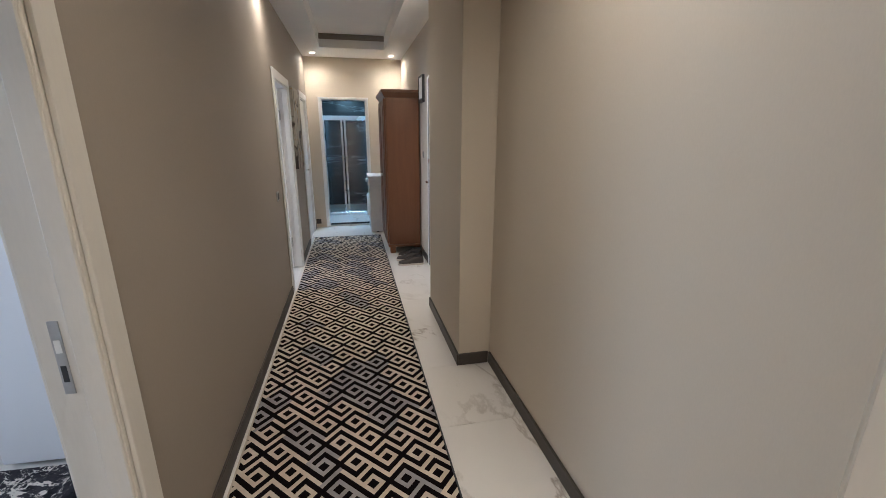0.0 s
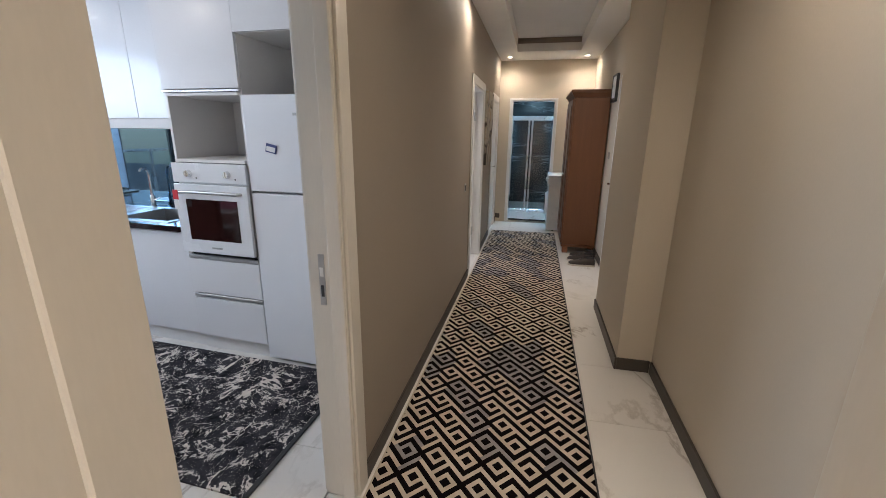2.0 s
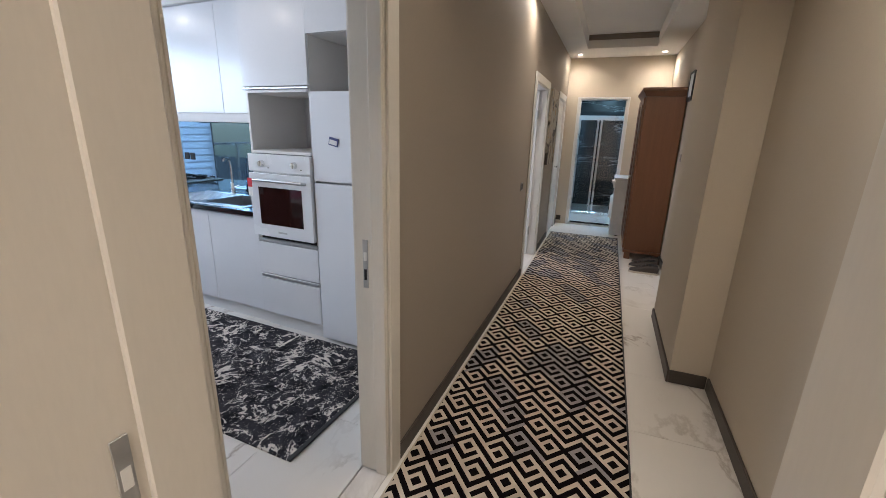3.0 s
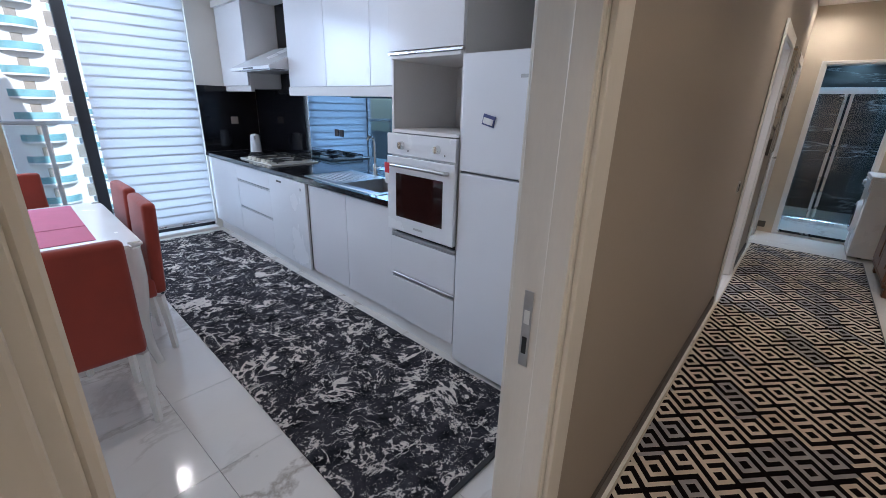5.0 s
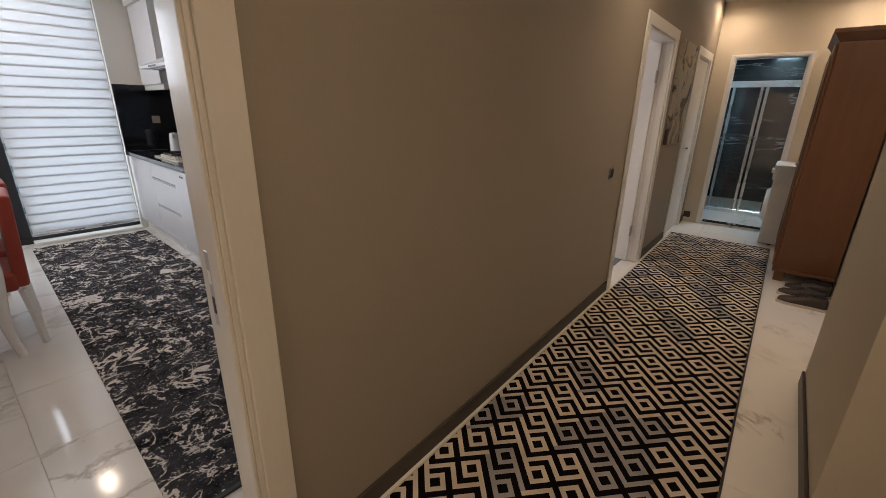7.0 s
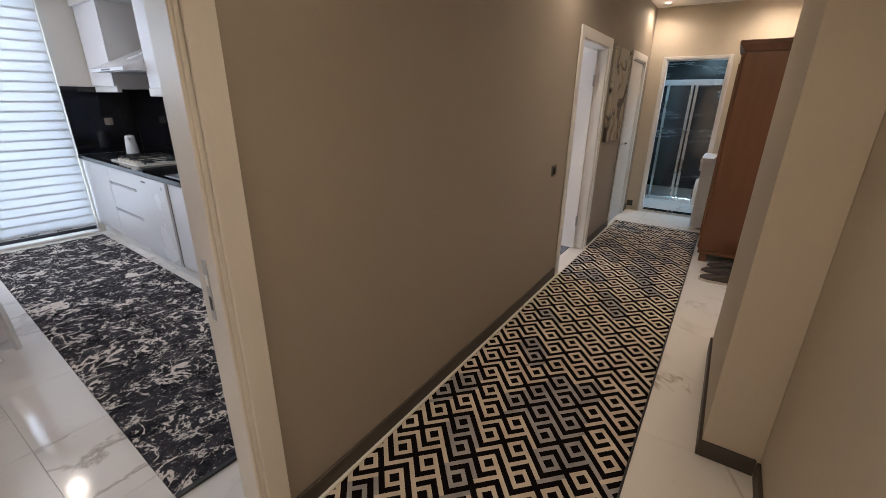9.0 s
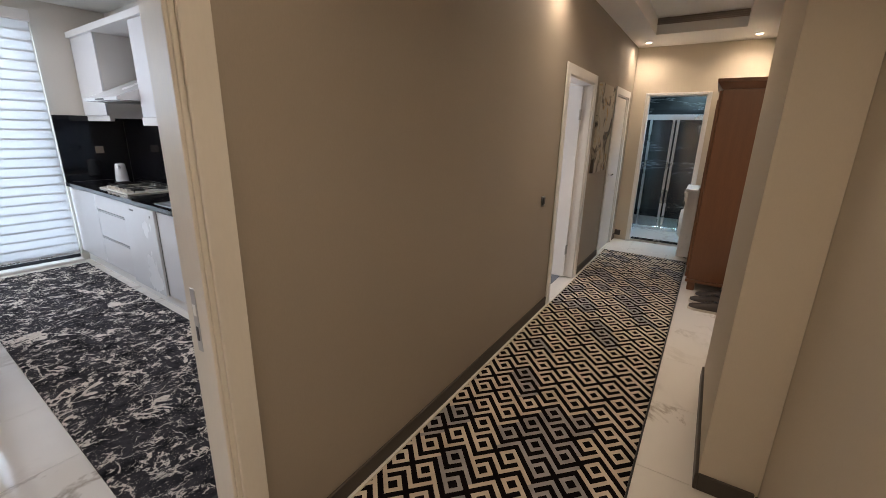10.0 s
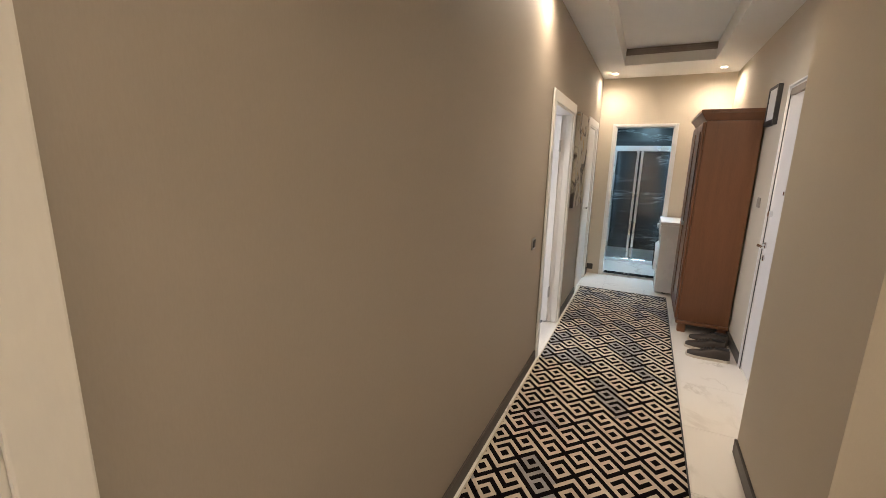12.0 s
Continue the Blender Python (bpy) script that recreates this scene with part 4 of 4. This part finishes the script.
# gas hob
hb = kthing("gas_hob", "ivory enamel gas hob with black pan supports", "hob")
HX0, HX1, HY0, HY1 = -4.74, -4.02, 2.12, 2.60
part("plate", boxes((HX0, HX1, HY0, HY1, 0.9052, 0.918), bevel=0.004, seg=2), "hobplate", hb)
for x in (HX0 + 0.18, HX1 - 0.18):
    for y, r in ((HY0 + 0.15, 0.045), (HY1 - 0.13, 0.036)):
        bn = part("burner", lathe([(r + 0.012, 0), (r + 0.012, 0.006), (r, 0.008), (r, 0.016), (r * 0.9, 0.022)], 20), "iron", hb, smooth=True)
        bn.location = (x, y, 0.9182)
    y0, y1 = HY0 + 0.075, HY1 - 0.035
    bars = [(x - 0.14, x + 0.14, y - 0.003, y + 0.003, 0.941, 0.948) for y in (y0, y1)]
    bars += [(x + dx - 0.003, x + dx + 0.003, y0 + 0.0032, y1 - 0.0032, 0.941, 0.948) for dx in (-0.137, 0.0, 0.137)]
    bars += [(x + dx - 0.060, x + dx + 0.060, y - 0.003, y + 0.003, 0.9412, 0.9482) for dx in (-0.070, 0.070) for y in (HY0 + 0.15, HY1 - 0.13)]
    bars += [(x + dx - 0.004, x + dx + 0.004, y - 0.004, y + 0.004, 0.9182, 0.9408) for dx in (-0.136, 0.136) for y in (y0, y1)]
    ps = part("pan_support", boxes(*bars), "iron", hb)
for k in range(5):
    x = HX0 + 0.17 + 0.10 * k
    part("knob", rod(bmesh.new(), (x, HY0 + 0.034, 0.9182), (x, HY0 + 0.034, 0.944), 0.022, 18, 0.018), "hobplate", hb, smooth=True)

# splashback, mirror and sockets
structure("trim_splashback", boxes((KX0 + 0.01, -4.295, KB - 0.009, KB - 0.002, 0.906, 1.62), (-4.82, -3.96, KB - 0.009, KB - 0.002, 1.6205, 2.60)), "blackglass", "black glass splashback", KIT)
structure("trim_splashback_return", boxes((KX0 + 0.002, KX0 + 0.009, 2.045, KB - 0.01, 0.906, 1.62)), "blackglass", "black glass splashback", KIT)
mr = solid("mirror_panel", boxes((-4.28, X_S - 0.002, KB - 0.009, KB - 0.002, 0.906, 1.60)), "mirror", "bluish mirror splashback behind the sink", "mirror", KIT)
part("edge_strip", boxes((-4.294, -4.2805, KB - 0.012, KB - 0.002, 0.906, 1.60)), "alu", mr, "aluminium edge strip")
so = kthing("wall_socket", "double black socket on the mirror splashback", "socket")
for k, x in enumerate((-3.78, -3.70)):
    part("plate", boxes((x - 0.030, x + 0.030, KB - 0.016, KB - 0.0095, 1.175, 1.240), bevel=0.003), "black", so)
sb = thing("wall_socket", "dark socket on the black splashback", "socket", KIT @ pose(KX0 + 0.0095, 2.40, 1.25))
part("plate", boxes((0, 0.008, -0.04, 0.04, -0.04, 0.04), bevel=0.003), "vent", sb)

# kettle
kt = thing("kettle", "white electric kettle on the worktop beside the hob", "kettle", KIT @ pose(-5.07, 2.43, 0.906, 0, 0, 150))
part("base", lathe([(0.07, 0), (0.072, 0.012), (0.06, 0.018)], 24), "black", kt, smooth=True)
part("body", lathe([(0.060, 0.019), (0.061, 0.03), (0.055, 0.12), (0.048, 0.19), (0.044, 0.205)], 28), "appliance", kt, smooth=True)
part("lid", lathe([(0.043, 0.2055), (0.038, 0.211), (0.010, 0.214), (0.009, 0.219)], 24), "appliance", kt, smooth=True)
part("handle", tube([(0.048, 0, 0.195), (0.085, 0, 0.20), (0.10, 0, 0.17), (0.098, 0, 0.09), (0.075, 0, 0.06), (0.064, 0, 0.06)], 0.010, 10), "black", kt, smooth=True)
part("spout", tube([(-0.050, 0, 0.165), (-0.062, 0, 0.185), (-0.070, 0, 0.20)], [0.018, 0.013, 0.009], 10), "appliance", kt, smooth=True)

# wall cupboards
UF, UB, UT = 2.33, 1.60, 2.40
uc = kthing("wall_cupboard", "white gloss wall cupboard with two doors and a light rail", "cabinet", "kitchen wall cupboards")
part("body", boxes((-3.95, X_S - 0.002, UF + 0.0205, KB - 0.01, UB, UT)), "carcass", uc)
for a, b in ((-3.95, -3.34), (-3.34, -2.76), (-2.76, X_S - 0.002)):
    front("door", a, b, UB, UT, uc, UF)
part("light_rail", boxes((-3.96, X_S - 0.002, UF - 0.006, UF + 0.05, UB - 0.07, UB - 0.0005), bevel=0.003), "carcass", uc)
ul = kthing("wall_cupboard", "white gloss wall cupboard beside the cooker hood", "cabinet", "kitchen wall cupboards")
part("body", boxes((KX0 + 0.012, -4.83, UF + 0.0205, KB - 0.01, UB, UT)), "carcass", ul)
front("door", KX0 + 0.012, -4.83, UB + 0.02, UT, ul, UF)
part("light_rail", boxes((KX0 + 0.012, -4.83, UF + 0.0205, UF + 0.06, UB - 0.035, UB - 0.0005), bevel=0.003), "carcass", ul)
hd = kthing("cooker_hood", "white wedge-shaped cooker hood between wall cupboards", "cooker hood")
bm = bmesh.new()
pts = [(2.16, 1.745), (2.16, 1.770), (2.63, 1.99), (2.63, 1.745)]
a = [bm.verts.new((-4.825, y, z)) for y, z in pts]
b = [bm.verts.new((-3.955, y, z)) for y, z in pts]
bm.faces.new(a)
bm.faces.new(b[::-1])
for k in range(4):
    bm.faces.new((a[k], a[(k + 1) % 4], b[(k + 1) % 4], b[k]))
part("canopy", bm, "appliance", hd)
part("grease_filter", boxes((-4.7, -4.08, 2.22, 2.58, 1.738, 1.7445)), "steel", hd)
part("button_strip", boxes((-4.50, -4.28, 2.157, 2.1595, 1.750, 1.764)), "black", hd)
structure("trim_cornice", boxes((KX0 + 0.012, X_S - 0.004, UF - 0.03, KB - 0.003, UT + 0.001, UT + 0.06), bevel=0.004), "carcass", "white cornice above the wall cupboards", KIT)

# kitchen rug
rg = thing("kitchen_rug", "charcoal rug with white marble veining along the kitchen units", "rug", KIT)
part("woven_top", boxes((-5.34, -1.03, 1.05, 2.03, 0.0, 0.010)), "rug", rg)
part("end_binding", boxes((-1.03, -1.005, 1.05, 2.03, 0.0, 0.013), bevel=0.003), "black", rg, "black bound end")


# ---- dining set ----
def leg_curve(x, y, sx, sy, top):
    pts, rs = [], []
    for k in range(9):
        u = k / 8
        out = 0.030 * (1 - u) ** 4 + 0.040 * math.sin(math.pi * min(1.0, u * 1.05)) * u ** 1.5 + 0.012 * u - 0.028 * math.sin(math.pi * u) * (1 - u)
        pts.append((x + sx * (out - 0.012), y + sy * (out - 0.012), u * top))
        rs.append(0.022 + 0.024 * u ** 1.2)
    return tube(pts, rs, 14)


TX0, TX1, TY0, TY1 = -4.10, -2.80, 0.03, 0.84
dt = kthing("dining_table", "white lacquered dining table with curved legs", "table")
bm = boxes((TX0, TX1, TY0, TY1, 0.715, 0.745))
bmesh.ops.bevel(bm, geom=[e for e in bm.edges if abs(e.verts[0].co.z - e.verts[1].co.z) > 0.01], offset=0.06, segments=6, affect="EDGES")
bmesh.ops.bevel(bm, geom=[e for e in bm.edges if abs(e.verts[0].co.z - e.verts[1].co.z) < 0.001 and len(e.link_faces) == 2 and abs(e.link_faces[0].normal.z - e.link_faces[1].normal.z) > 0.5], offset=0.008, segments=2, affect="EDGES")
part("tabletop", bm, "table", dt, smooth=True)
part("apron", boxes((TX0 + 0.06, TX1 - 0.06, TY0 + 0.06, TY0 + 0.08, 0.625, 0.7145), (TX0 + 0.06, TX1 - 0.06, TY1 - 0.08, TY1 - 0.06, 0.625, 0.7145), (TX0 + 0.06, TX0 + 0.08, TY0 + 0.081, TY1 - 0.081, 0.625, 0.7145), (TX1 - 0.08, TX1 - 0.06, TY0 + 0.081, TY1 - 0.081, 0.625, 0.7145)), "table", dt)
for x, sx in ((TX0 + 0.06, -1), (TX1 - 0.06, 1)):
    for y, sy in ((TY0 + 0.06, -1), (TY1 - 0.06, 1)):
        part("leg", leg_curve(x, y, sx, sy, 0.7145), "table", dt, smooth=True)
tr = solid("table_runner", boxes((TX0 + 0.06, TX1 - 0.22, 0.19, 0.665, 0.7455, 0.7485), bevel=0.001), "cloth", "pink cloth runner spread on the dining table", "tablecloth", KIT)
part("fold", boxes((-3.386, -3.374, 0.19, 0.665, 0.7487, 0.7510), bevel=0.001), "cloth", tr)


def dining_chair(m):
    """Faces local +x, the back at x = -0.21."""
    c = thing("dining_chair", "rust-red velvet dining chair with white legs", "chair", m, "chairs round the table")
    part("seat", boxes((-0.20, 0.22, -0.215, 0.215, 0.37, 0.485), bevel=0.03, seg=3), "fabric", c, smooth=True)
    bm = bmesh.new()
    box(bm, -0.035, 0.035, -0.205, 0.205, 0.385, 0.925, bevel=0.028, seg=3)
    for v in bm.verts:
        v.co.x += -0.215 - 0.07 * max(0.0, v.co.z - 0.45) + 0.02 * math.cos(v.co.y * 6) * (v.co.z - 0.34)
    part("backrest", bm, "fabric", c, smooth=True)
    for sy in (-1, 1):
        part("leg", tube([(-0.235, sy * 0.185, 0.0), (-0.225, sy * 0.185, 0.20), (-0.21, sy * 0.185, 0.3695)], [0.018, 0.021, 0.024], 4), "table", c)
        part("leg", tube([(0.185, sy * 0.185, 0.0), (0.185, sy * 0.185, 0.3695)], [0.017, 0.023], 4), "table", c)
    return c


ch = dining_chair(KIT @ pose(-2.53, 0.475, 0, 0, 0, 180))
for x, y, r in ((-4.30, 0.37, 0), (-3.14, 0.675, -91), (-3.68, 0.685, -89)):
    copy_thing(ch, KIT @ pose(x, y, 0, 0, 0, r))

# ---- balcony and the town beyond ----
structure("balcony_floor", boxes((-6.75, -5.57, -1.6, 3.4, -0.15, -0.03)), "stone", "pale tiled balcony floor", KIT)
br = kthing("balcony_railing", "glass balcony railing with an aluminium handrail", "railing")
part("handrail", boxes((-6.73, -6.67, -1.6, 3.4, 1.16, 1.20), bevel=0.006), "alu", br)
part("bottom_rail", boxes((-6.72, -6.68, -1.6, 3.4, 0.03, 0.07)), "alu", br)
part("kerb", boxes((-6.75, -6.65, -1.6, 3.4, -0.03, 0.0295)), "stone", br)
for k in range(5):
    y = -1.5 + 1.15 * k
    part("post", boxes((-6.72, -6.68, y - 0.02, y + 0.02, 0.0705, 1.1595)), "alu", br)
    if k < 4:
        g = part("pane", boxes((-6.705, -6.695, y + 0.03, y + 1.12, 0.08, 1.15)), "teal_glass", br)
        g.visible_shadow = False
structure("ground", boxes((-400, 60, -200, 200, -20.4, -20.2)), "asphalt", "grey street far below")


def tower(name, label, x, y, w, d, storeys, z0, m):
    """A white apartment tower; its broad side looks along local +x."""
    t = thing(name, label, "building", m)
    h = storeys * 3.0
    part("wall", boxes((-d, 0, 0, w, z0, z0 + h)), "render_white", t)
    part("roof", boxes((-d - 0.3, 0.3, -0.3, w + 0.3, z0 + h, z0 + h + 0.5)), "render_white", t)
    win, pane = boxes((0.0, 0.06, 0, 1.4, 0, 2.1)), boxes((0.061, 0.08, 0.08, 1.32, 0.08, 2.02))
    wm, pm = bpy.data.meshes.new("window"), bpy.data.meshes.new("pane")
    win.to_mesh(wm)
    pane.to_mesh(pm)
    wm.materials.append(M["render_white"])
    pm.materials.append(M["far_window"])
    out = [(0.0, 0.0)] + [(1.5 * math.sin(math.pi * k / 10) ** 0.6, 5.0 * k / 10) for k in range(11)]
    slab = extrude_outline(out[1:], 0.0, 0.25)
    sm = bpy.data.meshes.new("balcony")
    slab.to_mesh(sm)
    sm.materials.append(M["render_white"])
    rail = bmesh.new()
    for a, b in zip(out[1:], out[2:]):
        vs = [rail.verts.new((p[0] * s, p[1], z)) for s in (0.98,) for p in (a, b) for z in (0.26, 1.2)]
        rail.faces.new((vs[0], vs[2], vs[3], vs[1]))
    rm = bpy.data.meshes.new("balustrade")
    rail.to_mesh(rm)
    rm.materials.append(M["far_glass"])
    for s in range(storeys):
        z = z0 + 3.0 * s
        for yy in np.arange(1.6, w - 2.0, 8.0):
            b = new("balcony", sm)
            b.parent, b.location = t, (0.0, yy, z)
            r = new("balustrade", rm)
            r.parent, r.location = b, (0, 0, 0)
            for dy in (1.8,):
                q = new("window", wm)
                q.parent, q.location = t, (0.0, yy + dy, z + 0.3)
                e = new("pane", pm)
                e.parent = q
            q = new("window", wm)
            q.parent, q.location = t, (0.0, yy + 5.8, z + 0.5)
            e = new("pane", pm)
            e.parent = q
    return t


tower("apartment_building", "white apartment tower with rounded teal glass balconies", 0, 0, 8.0, 14, 14, -20.3, pose(-84, 5.2, 0, 0, 0, 6))
tower("apartment_building", "lower pale apartment block behind the tower", 0, 0, 16, 12, 8, -20.3, pose(-104, 16.5, 0))
sl = thing("office_building", "grey slatted building beside the white tower", "building", pose(-40, 0, 0))
part("wall", boxes((-12, 0, -22, 2.05, -20, 22)), "slate", sl)
part("side_wall", boxes((-12, 0.02, 2.055, 2.75, -20, 22)), "side_grey", sl)
part("corner_strip", boxes((0.021, 0.15, 2.0, 2.12, -20, 22)), "render_white", sl)
for k in range(46):
    part("slat", boxes((0.01, 0.10, -21.9, 1.99, -14.0 + 0.77 * k, -13.86 + 0.77 * k)), "slat", sl)
lo = thing("low_house", "low pale house with a grey flat roof below the balcony", "house", pose(-25, 0, 0))
part("wall", boxes((-6, -0.3, -9, 1.5, -20, -0.85)), "render_white", lo)
part("roof", boxes((-6.3, 0, -9.3, 1.82, -0.85, -0.55)), "slate", lo)
for k in range(4):
    part("roof_pipe", rod(bmesh.new(), (-2, -0.6 + 0.45 * k, -0.55), (-2, -0.6 + 0.45 * k, 0.15), 0.04, 8), "slat", lo)

# ---- floor tiles ----
def tile_mesh(sx, sy):
    me = bpy.data.meshes.new("tile")
    bm = box(bmesh.new(), 0.001, sx - 0.001, 0.001, sy - 0.001, -0.008, 0.0)
    bmesh.ops.bevel(bm, geom=[e for e in bm.edges if all(abs(v.co.z) < 1e-6 for v in e.verts)], offset=0.0008, segments=1, affect="EDGES")
    bm.to_mesh(me)
    bm.free()
    me.materials.append(M["tile"])
    return me


def lay(parent, x0, x1, y0, y1, ox, oy, s):
    """Whole and cut tiles over a rectangle, joints passing through (ox, oy)."""
    cache = {}
    i0, i1 = math.floor((x0 - ox) / s), math.ceil((x1 - ox) / s)
    j0, j1 = math.floor((y0 - oy) / s), math.ceil((y1 - oy) / s)
    for i in range(i0, i1):
        for j in range(j0, j1):
            a, b = max(x0, ox + i * s), min(x1, ox + (i + 1) * s)
            c, d = max(y0, oy + j * s), min(y1, oy + (j + 1) * s)
            if b - a < 0.01 or d - c < 0.01:
                continue
            key = (round(b - a, 3), round(d - c, 3))
            if key not in cache:
                cache[key] = tile_mesh(*key)
            t = new("tile", cache[key])
            t.parent, t.location = parent, (a, c, 0)


fl_h, fl_k = bpy.data.objects["floor"], bpy.data.objects["floor_kitchen"]
lay(fl_h, XL, XR, -0.045, YE, 0.30, 0.10, 0.60)
lay(fl_k, -5.66, -0.74, -1.4, 2.94, -2.45, 0.767, 0.60)
lay(fl_h, -0.734, XL - 0.001, 0.352, 1.133, -2, 0, 5.0)
